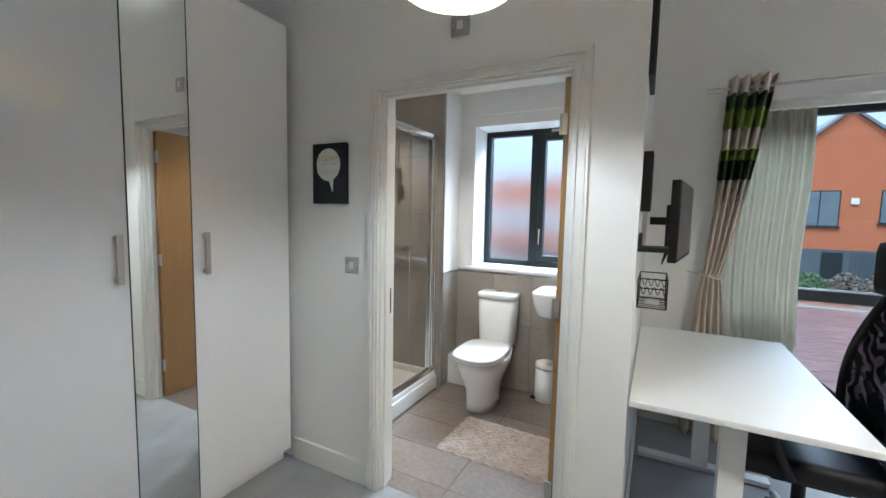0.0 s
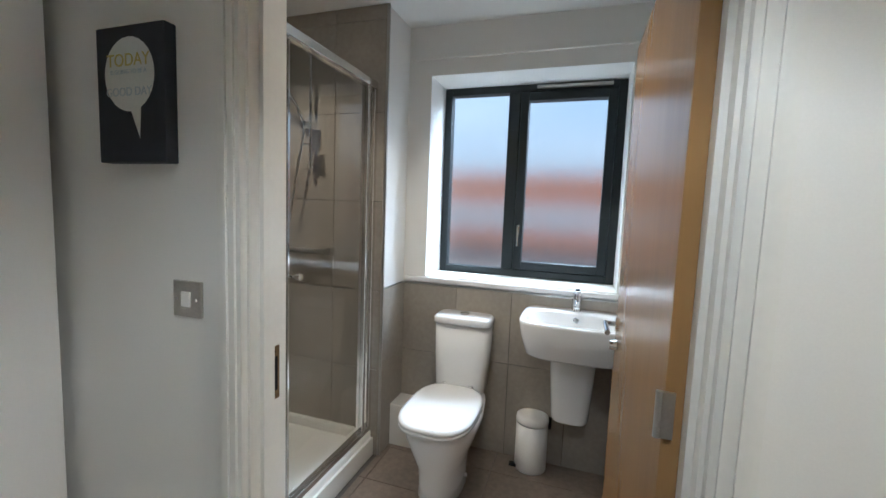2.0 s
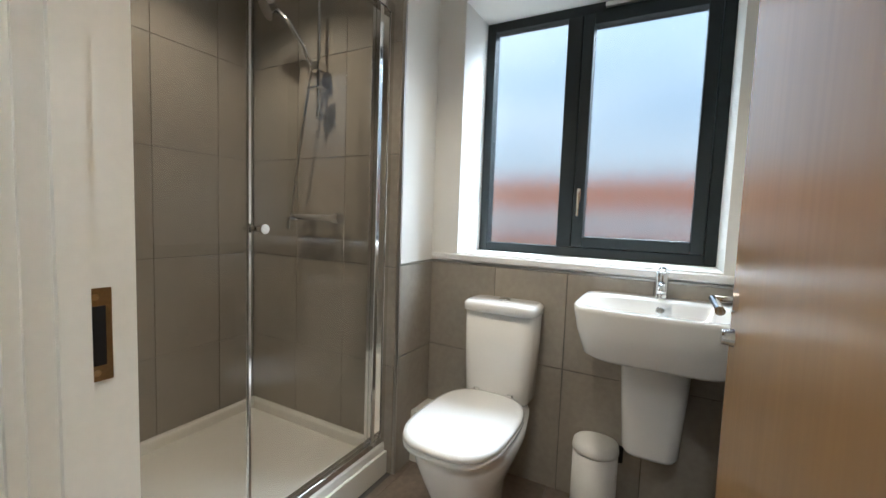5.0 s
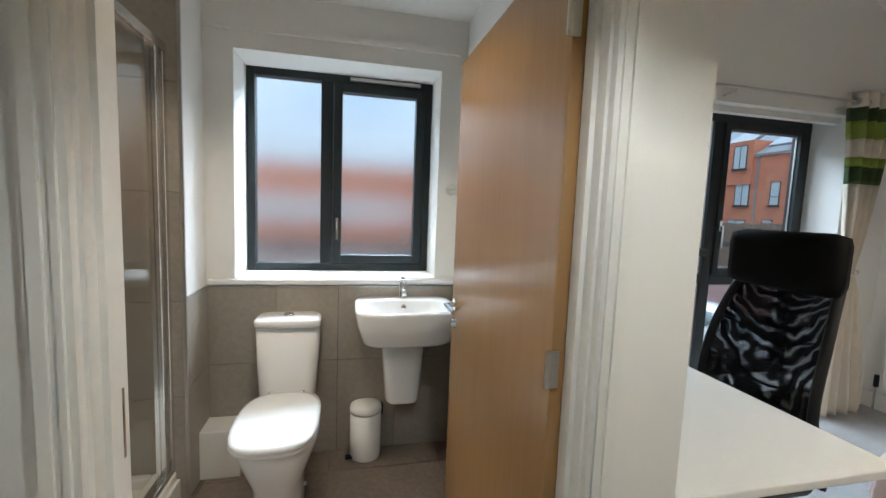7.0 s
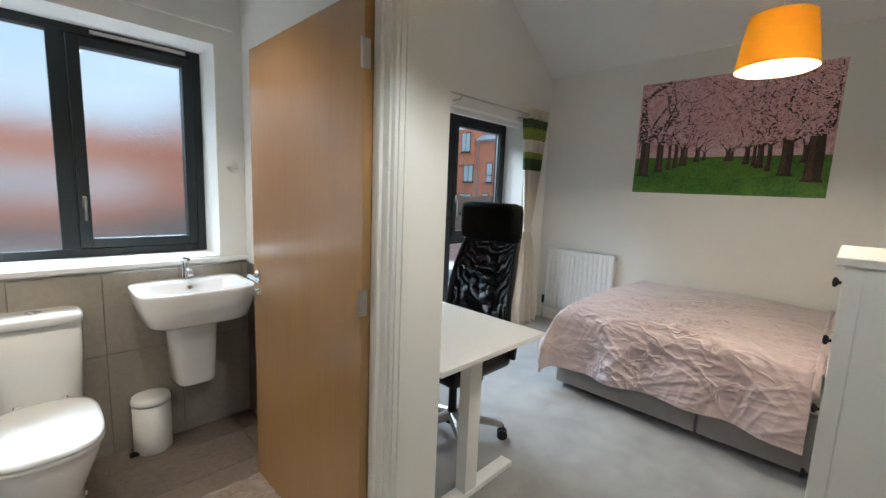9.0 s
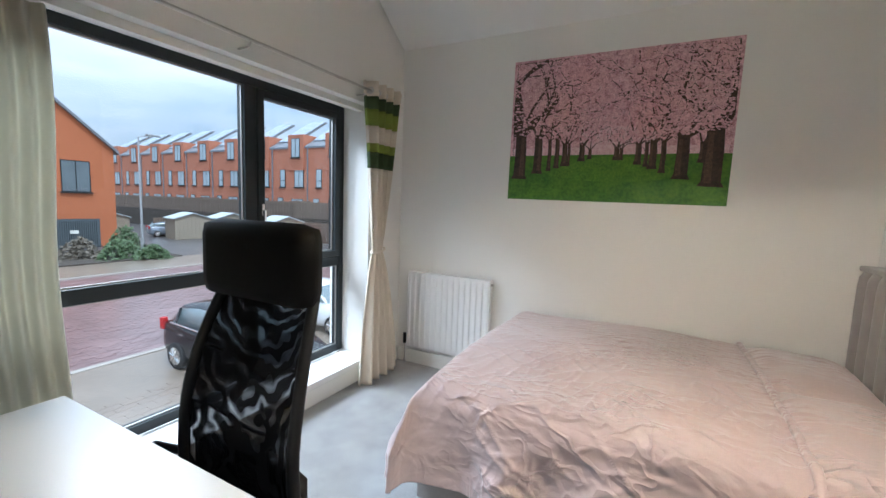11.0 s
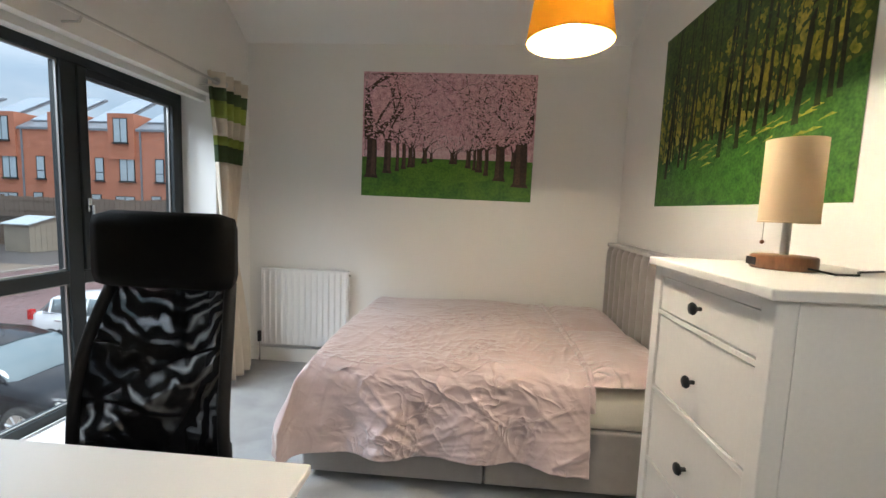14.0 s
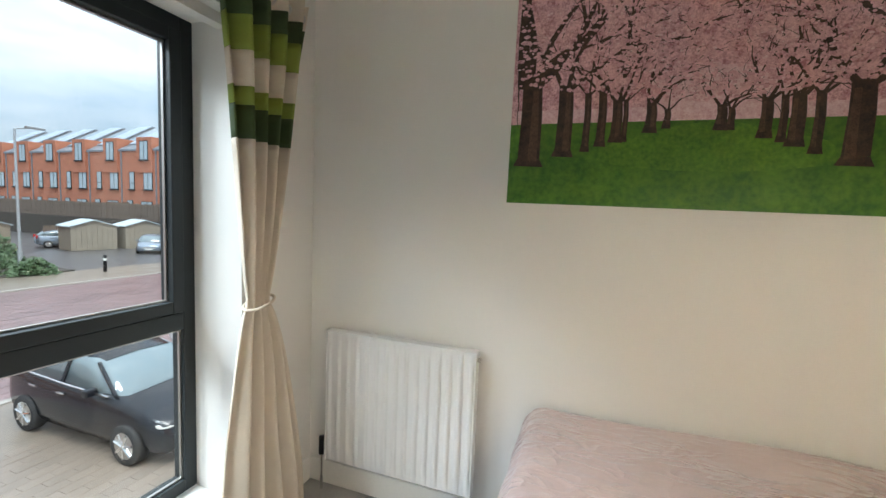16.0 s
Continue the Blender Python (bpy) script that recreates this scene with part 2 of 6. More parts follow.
creased(PINK, 0.009)
SHEET = mat("cream_sheet", (0.7, 0.66, 0.58), 0.8, var=0.05, bump=0.2)
GREYFAB = mat("grey_velvet", (0.3, 0.275, 0.26), 0.85, var=0.12, scale=12, fine=350, bump=0.4, sheen=0.4)
MUSTARD = cloth_shade("mustard_fabric", (0.8, 0.42, 0.03), 0.55)
SHADE_IN = cloth_shade("pale_shade_lining", (0.42, 0.32, 0.13), 0.3)
CREAM_SHADE = cloth_shade("cream_fabric", (0.8, 0.78, 0.62), 0.65)
BEIGE_SHADE = cloth_shade("beige_linen_shade", (0.7, 0.55, 0.36), 0.3)
WALNUT = mat("walnut", (0.2, 0.085, 0.035), 0.4, var=0.3, fine=30, stretch=(1, 6, 1))
BULB = glow("bulb_glass", (1.0, 0.86, 0.6), 14)
SPOTGLOW = glow("downlight_lens", (1.0, 0.85, 0.65), 10)
RUG = mat("beige_chenille", (0.36, 0.285, 0.225), 0.95, var=0.35, scale=25, fine=140, bump=1.0, sheen=0.3)
NAVY = mat("dark_canvas", (0.018, 0.02, 0.028), 0.7, var=0.15, fine=300, bump=0.3)
PALE = mat("pale_print", (0.72, 0.72, 0.66), 0.7, var=0.04, bump=0.05)
GOLDPRINT = mat("ochre_print", (0.55, 0.45, 0.13), 0.7, var=0.05, bump=0.05)
BLUEPRINT = mat("grey_blue_print", (0.5, 0.56, 0.58), 0.7, var=0.05, bump=0.05)
GLASS_FROST = glass("frosted_wet_glass", (0.97, 0.98, 0.98), 0.17, 0.2)
GLASS_CLEAR = thin_glass("window_glass", 0.93, 0.06)
GLASS_SHOWER = thin_glass("shower_glass", 0.84, 0.07)
ACRYLIC = mat("white_acrylic_tray", (0.8, 0.77, 0.7), 0.2, var=0.02, bump=0.0)
BRICK = mat("orange_brick", (0.44, 0.145, 0.06), 0.85, var=0.18, scale=2.5, fine=14, bump=0.3, stretch=(1, 1, 3))
BRICK_FAR = mat("red_brick", (0.46, 0.18, 0.105), 0.85, var=0.2, scale=1.0, fine=9, bump=0.3, stretch=(1, 1, 3))
ROOF = mat("slate_roof", (0.19, 0.205, 0.225), 0.5, var=0.2, scale=2, fine=8, bump=0.3)
CLAD = mat("grey_cladding", (0.09, 0.11, 0.12), 0.6, var=0.15, scale=2, fine=10)
# the pale blue of these panes is reflected sky painted into the colour
WINPANE = mat("sky_toned_window_glass", (0.42, 0.5, 0.54), 0.1, var=0.25, scale=0.6, bump=0.0)
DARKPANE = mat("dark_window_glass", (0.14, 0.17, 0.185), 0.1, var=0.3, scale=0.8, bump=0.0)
DRIVE = mat("pale_wet_block_paving", (0.22, 0.18, 0.14), 0.3, var=0.25, scale=0.8, fine=8, bump=0.5)
DRIVE_BLOCK = mat("pale_wet_paving_block", (0.23, 0.185, 0.145), 0.3, var=0.3, scale=3, fine=60, bump=0.4, piece=0.15)
ROAD = mat("red_wet_block_road", (0.2, 0.13, 0.125), 0.28, var=0.4, scale=0.9, fine=6, bump=0.6)
ASPHALT = mat("wet_asphalt", (0.1, 0.095, 0.095), 0.3, var=0.3, scale=0.5, fine=30, bump=0.4)
KERB = mat("concrete_kerb", (0.35, 0.32, 0.28), 0.7, var=0.15)
FENCE = mat("weathered_fence", (0.17, 0.13, 0.1), 0.85, var=0.25, scale=2, fine=20)
SHEDM = mat("pale_shed_boards", (0.3, 0.26, 0.2), 0.85, var=0.25, scale=2, fine=20)
FELT = mat("pale_roof_felt", (0.46, 0.52, 0.54), 0.6, var=0.12)
# solar panels: the bright sky they reflect is given as a pale base colour
SOLAR = mat("sky_toned_solar_glass", (0.3, 0.35, 0.4), 0.35, var=0.15, scale=1.5, fine=5, bump=0.0)
CARBLACK = mat("black_car_paint", (0.008, 0.009, 0.012), 0.16, var=0.02, fine=3, bump=0.0, spec=0.45)
CARWHITE = mat("white_car_paint", (0.75, 0.77, 0.78), 0.15, var=0.03, bump=0.0)
CARSILVER = mat("silver_car_paint", (0.25, 0.29, 0.34), 0.2, 0.4, var=0.05, bump=0.0)
# the sky's reflection on the windscreen is put into the base colour
CARGLASS = mat("sky_toned_car_glass", (0.16, 0.2, 0.21), 0.05, var=0.05, scale=1, fine=2, bump=0.0, spec=0.9)
TYRE = mat("tyre_rubber", (0.02, 0.02, 0.02), 0.8)
REDLAMP = mat("red_lamp_plastic", (0.45, 0.02, 0.02), 0.2, bump=0.0)
LEAF = mat("shrub_leaf", (0.07, 0.115, 0.045), 0.6, var=0.4, scale=3, fine=10)
DRYLEAF = mat("lavender_shrub", (0.15, 0.13, 0.1), 0.8, var=0.35, scale=3, fine=10)
GALV = mat("galvanised_steel", (0.42, 0.44, 0.45), 0.5, 0.6, var=0.1)
SOIL = mat("planting_bed_soil", (0.06, 0.05, 0.04), 0.9, var=0.3)


# ---- builders ----
def box(bm, x0, y0, z0, x1, y1, z1, bevel=0.0):
    vs = bmesh.ops.create_cube(bm, size=1)["verts"]
    for v in vs:
        v.co = ((x0 + x1) / 2 + v.co.x * abs(x1 - x0), (y0 + y1) / 2 + v.co.y * abs(y1 - y0), (z0 + z1) / 2 + v.co.z * abs(z1 - z0))
    if bevel:
        edges = list({e for v in vs for e in v.link_edges})
        bmesh.ops.bevel(bm, geom=edges, offset=bevel, segments=2, affect="EDGES", profile=0.6)
    return bm


def boxes(*rows, bevel=0.0):
    bm = bmesh.new()
    for r in rows:
        box(bm, *r, bevel=bevel)
    return bm


def tube(bm, a, b, r, r2=None, n=12):
    a, b = Vector(a), Vector(b)
    turn = (b - a).to_track_quat("Z", "Y").to_matrix().to_4x4()
    bmesh.ops.create_cone(bm, cap_ends=True, segments=n, radius1=r, radius2=r if r2 is None else r2, depth=(b - a).length, matrix=Matrix.Translation((a + b) / 2) @ turn)
    return bm


def rod(a, b, r, r2=None, n=12):
    return tube(bmesh.new(), a, b, r, r2, n)


def bent(points, r, n=8):
    """A round bar swept along points."""
    pts = [Vector(p) for p in points]
    loop = len(pts) > 3 and (pts[0] - pts[-1]).length < 1e-6
    rings, up = [], None
    for i, p in enumerate(pts):
        a, c = pts[max(0, i - 1)], pts[min(len(pts) - 1, i + 1)]
        if loop and i in (0, len(pts) - 1):
            a, c = pts[-2], pts[1]
        d = (c - a).normalized()
        up = d.orthogonal().normalized() if up is None else (up - d * up.dot(d)).normalized()
        side = d.cross(up)
        rings.append([tuple(p + (up * math.cos(2 * math.pi * k / n) + side * math.sin(2 * math.pi * k / n)) * r) for k in range(n)])
    return loft(rings)


def loft(rings, closed=True, caps=True, bm=None):
    """A skin over rings of equal length."""
    bm = bm or bmesh.new()
    rows = [[bm.verts.new(p) for p in ring] for ring in rings]
    k = len(rows[0])
    for a, b in zip(rows, rows[1:]):
        for i in range(k if closed else k - 1):
            bm.faces.new((a[i], a[(i + 1) % k], b[(i + 1) % k], b[i]))
    if caps and closed:
        bm.faces.new(rows[0][::-1])
        bm.faces.new(rows[-1])
    bmesh.ops.recalc_face_normals(bm, faces=bm.faces)
    return bm


def oval(cx, cy, z, rx, ry, n=24, power=2.0, flat_back=None):
    ring = []
    for i in range(n):
        a = 2 * math.pi * i / n
        c, s = math.cos(a), math.sin(a)
        x, y = cx + rx * math.copysign(abs(c) ** (2 / power), c), cy + ry * math.copysign(abs(s) ** (2 / power), s)
        if flat_back is not None:
            y = min(y, flat_back)
        ring.append((x, y, z))
    return ring


def lathe(profile, cx=0.0, cy=0.0, n=24, caps=True):
    return loft([[(cx + r * math.cos(2 * math.pi * i / n), cy + r * math.sin(2 * math.pi * i / n), z) for i in range(n)] for r, z in profile], caps=caps)


def sheet(f, nu, nv, bm=None):
    """An open surface f(u, v) on a grid."""
    return loft([[f(i / nu, j / nv) for i in range(nu + 1)] for j in range(nv + 1)], closed=False, caps=False, bm=bm)


def smooth(bm):
    for f in bm.faces:
        f.smooth = True
    return bm


def mesh_of(name, bm, material):
    me = bpy.data.meshes.new(name)
    bm.to_mesh(me)
    bm.free()
    for m in (material if isinstance(material, (list, tuple)) else [material]):
        me.materials.append(m)
    return me


def part(name, bm, material, parent, label=""):
    ob = new(name, mesh_of(name, bm, material))
    ob.parent = parent
    return tagged(ob, label)


def thing(name, m, label, category, group="", kind=""):
    ob = new(name)
    ob.empty_display_size = 0.1
    ob.matrix_basis = m
    return tagged(ob, label, category, group, kind)


def structure(name, bm, material, label=""):
    return tagged(new(name, mesh_of(name, bm, material)), label, kind="structure")


def solid(ob, thickness):
    md = ob.modifiers.new("thickness", "SOLIDIFY")
    md.thickness, md.offset = thickness, 0
    return ob


def with_modifier_bevel(ob, width, segments=2):
    md = ob.modifiers.new("rounded", "BEVEL")
    md.width, md.segments, md.limit_method = width, segments, "ANGLE"
    return ob


# ---- the shell ----
E, S, N, NO = 3.27, 0.455, 3.6, 4.0      # east, south, north faces, outer face
WY, WT = 2.02, 0.11                       # bathroom door wall
DX0, DX1, DH = -1.11, -0.22, 2.01        # bathroom doorway
BW, DW = -0.075, 0.035   #                              # bathroom's east face
TOP, SLOPE_Z, SLOPE_X = 3.55, 2.74, 2.05
WX0, WX1, WZ0, WZ1 = 0.5, 2.81, 0.18, 2.185     # bedroom window
BX0, BX1, BZ0, BZ1 = -1.294, -0.222, 1.006, 2.172    # bathroom window

structure("floor", boxes((-2.6, -0.12, -0.2, E + 0.1, WY, 0), (DW, WY, -0.2, E + 0.1, N, 0), (DX0, WY, -0.2, DX1, WY + 0.05, 0)), CARPET, "pale grey cut-pile carpet")
structure("bathroom_floor", boxes((-2.5, WY + 0.05, -0.2, DW, N, -0.008)), GROUT, "grout bed under taupe floor tiles")
structure("wall_north", boxes(
    (-2.6, N, -0.2, BX0, NO, TOP + 0.2), (BX0, N, -0.2, BX1, NO, BZ0), (BX0, N, BZ1, BX1, NO, TOP + 0.2),
    (BX1, N, -0.2, WX0, NO, TOP + 0.2), (WX0, N, -0.2, WX1, NO, WZ0 - 0.03), (WX0, N, WZ1, WX1, NO, TOP + 0.2), (WX1, N, -0.2, E + 0.15, NO, TOP + 0.2)), WALL, "off-white plastered outer wall")
structure("wall_east", boxes((E, S - 0.1, -0.2, E + 0.15, N, TOP + 0.2)), WALL, "off-white plastered wall")
structure("wall_south", boxes((0.62, S - 0.1, -0.2, E, S, TOP + 0.2), (0.5, -0.1, -0.2, 0.62, S, TOP + 0.2)), WALL, "off-white plastered wall")
structure("wall_entrance", boxes((-2.6, -0.12, -0.2, -0.35, 0, TOP + 0.2), (-0.35, -0.12, 2.0, 0.45, 0, TOP + 0.2), (0.45, -0.12, -0.2, 0.62, -0.1, TOP + 0.2), (0.45, -0.1, -0.2, 0.5, 0, TOP + 0.2)), WALL, "off-white plastered wall with doorway")
structure("wall_west", boxes((-2.6, 0, -0.2, -2.5, N, TOP + 0.2)), WALL, "off-white plastered wall")
structure("wall_bathroom_door", boxes((-2.5, WY, -0.2, DX0 - 0.03, WY + WT, TOP), (DX0 - 0.03, WY, DH + 0.03, DX1 + 0.03, WY + WT, TOP), (DX1 + 0.03, WY, -0.2, DW, WY + WT, TOP)), WALL, "off-white plastered partition with doorway")
structure("wall_desk", boxes((BW, WY + WT, -0.2, DW, N, TOP)), WALL, "off-white plastered partition")
bm = bmesh.new()
box(bm, -2.6, -0.12, TOP, SLOPE_X, N, TOP + 0.1)
pts = [(SLOPE_X, TOP), (E, SLOPE_Z), (E, TOP + 0.1), (SLOPE_X, TOP + 0.1)]
loft([[(x, y, z) for x, z in pts] for y in (S - 0.1, N)], bm=bm)
structure("ceiling", bm, CEIL, "white ceiling with a sloped side")
structure("bathroom_ceiling", boxes((-2.5, WY + WT, 2.45, BW, N, 2.5)), CEIL, "white flat bathroom ceiling")
structure("shower_wall_boxing", boxes((-2.5, 3.31, -0.1, -1.436, N, 2.45)), WALL, "white boxed-out wall beside the shower")


def skirting(name, rows):
    ob = structure(name, boxes(*rows), TRIM, "white painted skirting board")
    with_modifier_bevel(ob, 0.006)


skirting("baseboard", [(-1.713, WY - 0.015, 0, DX0 - 0.075, WY, 0.13), (DX1 + 0.075, WY - 0.015, 0, DW - 0.001, WY, 0.13), (DW, WY - 0.015, 0, DW + 0.015, N - 0.015, 0.13),
    (DW + 0.015, N - 0.015, 0, E - 0.015, N, 0.13), (E - 0.015, S + 0.015, 0, E, N, 0.13), (0.62, S, 0, E, S + 0.015, 0.13)])


def architrave(name, x0, x1, h, y, out, depth, stop=0.012, stop_y=(0.03, 0.065)):
    """Lining, stops and moulded architraves of a doorway in a wall along x."""
    ob = thing(name, pose(0, 0, 0), "white painted door lining with moulded architrave", "door frame", kind="structure")
    s = out
    part("lining", boxes((x0 - 0.03, y, 0, x0, y + depth, h + 0.03), (x1, y, 0, x1 + 0.03, y + depth, h + 0.03), (x0, y, h, x1, y + depth, h + 0.03)), TRIM, ob)
    part("door_stop", boxes((x0, y + stop_y[0], 0, x0 + stop, y + stop_y[1], h), (x1 - stop, y + stop_y[0], 0, x1, y + stop_y[1], h - stop), (x0 + stop, y + stop_y[0], h - stop, x1, y + stop_y[1], h)), TRIM, ob)
    for side, ys in (("architrave", (y, y + s * 0.018, y + s * 0.024)), ("rear_architrave", (y + depth, y + depth - s * 0.018, y + depth - s * 0.024))):
        w = 0.065
        lo, mid, hi = ys
        part(side, boxes((x0 - w - 0.008, lo, 0, x0 - 0.008, mid, h + 0.008), (x1 + 0.008, lo, 0, x1 + w + 0.008, mid, h + 0.008), (x0 - w - 0.008, lo, h + 0.008, x1 + w + 0.008, mid, h + w + 0.008)), TRIM, ob)
        part(side + "_bead", boxes((x0 - w + 0.002, mid, 0, x0 - w + 0.022, hi, h + w - 0.002), (x1 + w - 0.022, mid, 0, x1 + w - 0.002, hi, h + w - 0.002), (x0 - w + 0.022, mid, h + w - 0.022, x1 + w - 0.022, hi, h + w - 0.002),
            (x0 - 0.03, mid, 0, x0 - 0.02, hi, h + 0.02), (x1 + 0.02, mid, 0, x1 + 0.03, hi, h + 0.02), (x0 - 0.03, mid, h + 0.02, x1 + 0.03, hi, h + 0.03)), TRIM, ob)
    return ob


frame_b = architrave("door_frame_1", DX0, DX1, DH, WY, -1, WT)
part("strike_plate", boxes((DX0 - 0.001, WY + 0.052, 0.922, DX0 + 0.003, WY + 0.092, 1.055)), BRASS, frame_b, "aged brass strike plate")
# raised black patch for the shade inside the latch hole, which isn't cut
part("strike_hole_shade", boxes((DX0 + 0.003, WY + 0.06, 0.945, DX0 + 0.0045, WY + 0.084, 1.03)), BLACK, frame_b)
for z in (0.934, 1.043):
    part("strike_screw", rod((DX0 + 0.002, WY + 0.072, z), (DX0 + 0.0045, WY + 0.072, z), 0.005), CHROME, frame_b)
architrave("door_frame_2", -0.32, 0.42, 1.99, -0.115, 1, 0.11)


def lever(door, x, z, side):
    """A lever handle on a rose, with a turn below; side is the way out of the leaf along y."""
    part("handle_rose", rod((x, 0.022 * side, z), (x, 0.032 * side, z), 0.026, n=20), CHROME, door)
    part("handle_lever", bent([(x, 0.03 * side, z), (x, 0.065 * side, z), (x - 0.12, 0.065 * side, z - 0.004)], 0.0095, 12), CHROME, door, "chrome lever handle")
    part("thumb_turn", rod((x, 0.022 * side, z - 0.08), (x, 0.045 * side, z - 0.08), 0.02, 0.016, 16), CHROME, door)


def door_leaf(name, m, w, h, label):
    d = thing(name, m, label, "door", kind="structure")
    with_modifier_bevel(part("leaf", boxes((0, -0.022, 0.006, w, 0.022, h)), OAK, d), 0.002)
    part("lipping", boxes((w, -0.0215, 0.006, w + 0.004, 0.0215, h), (-0.004, -0.0215, 0.006, 0, 0.0215, h)), OAK, d, "pale wooden edge lipping")
    for s in (1, -1):
        lever(d, w - 0.055, 1.012, s)
    for z in (0.25, 1.057, 1.815):
        hinge = part("hinge", boxes((-0.012, 0.006, z - 0.042, -0.004, 0.03, z + 0.042)), STEEL, d, "steel butt hinge")
        part("hinge_pin", rod((-0.008, 0.031, z - 0.042), (-0.008, 0.031, z + 0.042), 0.006), STEEL, hinge)
    return d


door_leaf("door_1", pose(DX1 - 0.02, WY + 0.075, 0, 0, 0, 90.6), 0.862, 2.0, "oak veneer bathroom door standing wide open")
door_leaf("door_2", pose(0.418, -0.06, 0, 0, 0, 180), 0.735, 1.98, "oak veneer entrance door, shut")

# bathroom window
win = thing("window_1", pose(0, 3.86, 0), "anthracite casement window with wet frosted panes", "window", kind="structure")


def rect_frame(x0, z0, x1, z1, t, y0, y1):
    return boxes((x0, y0, z0, x0 + t, y1, z1), (x1 - t, y0, z0, x1, y1, z1), (x0 + t, y0, z0, x1 - t, y1, z0 + t), (x0 + t, y0, z1 - t, x1 - t, y1, z1))


with_modifier_bevel(part("window_frame", rect_frame(BX0, BZ0, BX1, BZ1, 0.045, 0, 0.07), ANTHRACITE, win), 0.004)
with_modifier_bevel(part("mullion", boxes((-0.885, 0, BZ0 + 0.045, -0.815, 0.07, BZ1 - 0.045)), ANTHRACITE, win), 0.004)
sash = part("sash", rect_frame(-0.812, BZ0 + 0.048, BX1 - 0.048, BZ1 - 0.048, 0.05, -0.012, 0.06), ANTHRACITE, win, "opening sash")
with_modifier_bevel(sash, 0.004)
part("window_handle", boxes((-0.797, -0.03, 1.27, -0.777, -0.012, 1.33), (-0.794, -0.045, 1.2, -0.78, -0.03, 1.32), bevel=0.004), CHROME, sash, "chrome espagnolette handle")
part("trickle_vent", boxes((-0.72, -0.02, BZ1 - 0.032, -0.3, 0, BZ1 - 0.012), bevel=0.003), STEEL, win)
for x0, z0, x1, z1 in ((BX0 + 0.045, BZ0 + 0.045, -0.885, BZ1 - 0.045), (-0.762, BZ0 + 0.098, BX1 - 0.098, BZ1 - 0.098)):
    pane = part("pane", boxes((x0, 0.03, z0, x1, 0.036, z1)), GLASS_FROST, win, "frosted pane wet with condensation")
    pane.visible_shadow = False
with_modifier_bevel(structure("window_sill_1", boxes((-1.42, 3.575, 0.97, BW, 3.6, 1.0), (BX0 + 0.001, 3.6, 0.975, BX1 - 0.001, 3.86, 1.004)), WHITE, "white painted window board"), 0.006)
structure("blind_batten", boxes((-1.42, N - 0.02, 2.26, -0.12, N, 2.285)), TRIM, "white painted batten above the window")

# bedroom window
win = thing("window_2", pose(0, 3.86, 0), "large anthracite window with an opening casement", "window", kind="structure")
with_modifier_bevel(part("window_frame", rect_frame(WX0, WZ0, WX1, WZ1, 0.055, 0, 0.07), ANTHRACITE, win), 0.004)
with_modifier_bevel(part("mullion", boxes((1.9, 0, WZ0 + 0.055, 1.985, 0.07, WZ1 - 0.055)), ANTHRACITE, win), 0.004)
with_modifier_bevel(part("transom", boxes((WX0 + 0.055, 0, 0.92, 1.9, 0.07, 0.995), (1.985, 0, 0.91, WX1 - 0.055, 0.07, 0.985)), ANTHRACITE, win), 0.004)
sash = part("sash", rect_frame(1.988, 0.988, WX1 - 0.058, WZ1 - 0.058, 0.05, -0.012, 0.06), ANTHRACITE, win, "opening casement")
with_modifier_bevel(sash, 0.004)
part("window_handle", boxes((2.0, -0.03, 1.32, 2.02, -0.012, 1.4), (2.004, -0.05, 1.2, 2.018, -0.03, 1.36), bevel=0.004), CHROME, sash, "chrome espagnolette handle")
for x0, z0, x1, z1 in ((WX0 + 0.055, 0.995, 1.9, WZ1 - 0.055), (WX0 + 0.055, WZ0 + 0.055, 1.9, 0.92), (2.038, 1.038, WX1 - 0.108, WZ1 - 0.108), (1.985, WZ0 + 0.055, WX1 - 0.055, 0.91)):
    pane = part("pane", boxes((x0, 0.03, z0, x1, 0.034, z1)), GLASS_CLEAR, win)
    pane.visible_shadow = False
    part("glazing_bead", rect_frame(x0, z0, x1, z1, 0.008, 0.018, 0.03), STEEL, win, "pale glazing gasket")
with_modifier_bevel(structure("window_sill_2", boxes((WX0 + 0.001, N - 0.035, 0.13, WX1 - 0.001, 3.86, 0.178)), WHITE, "white painted low window board"), 0.006)
structure("blind_headrail", boxes((WX0 + 0.01, 3.66, WZ1 - 0.045, WX1 - 0.01, 3.71, WZ1 - 0.003)), TRIM, "white vertical blind headrail under the lintel")


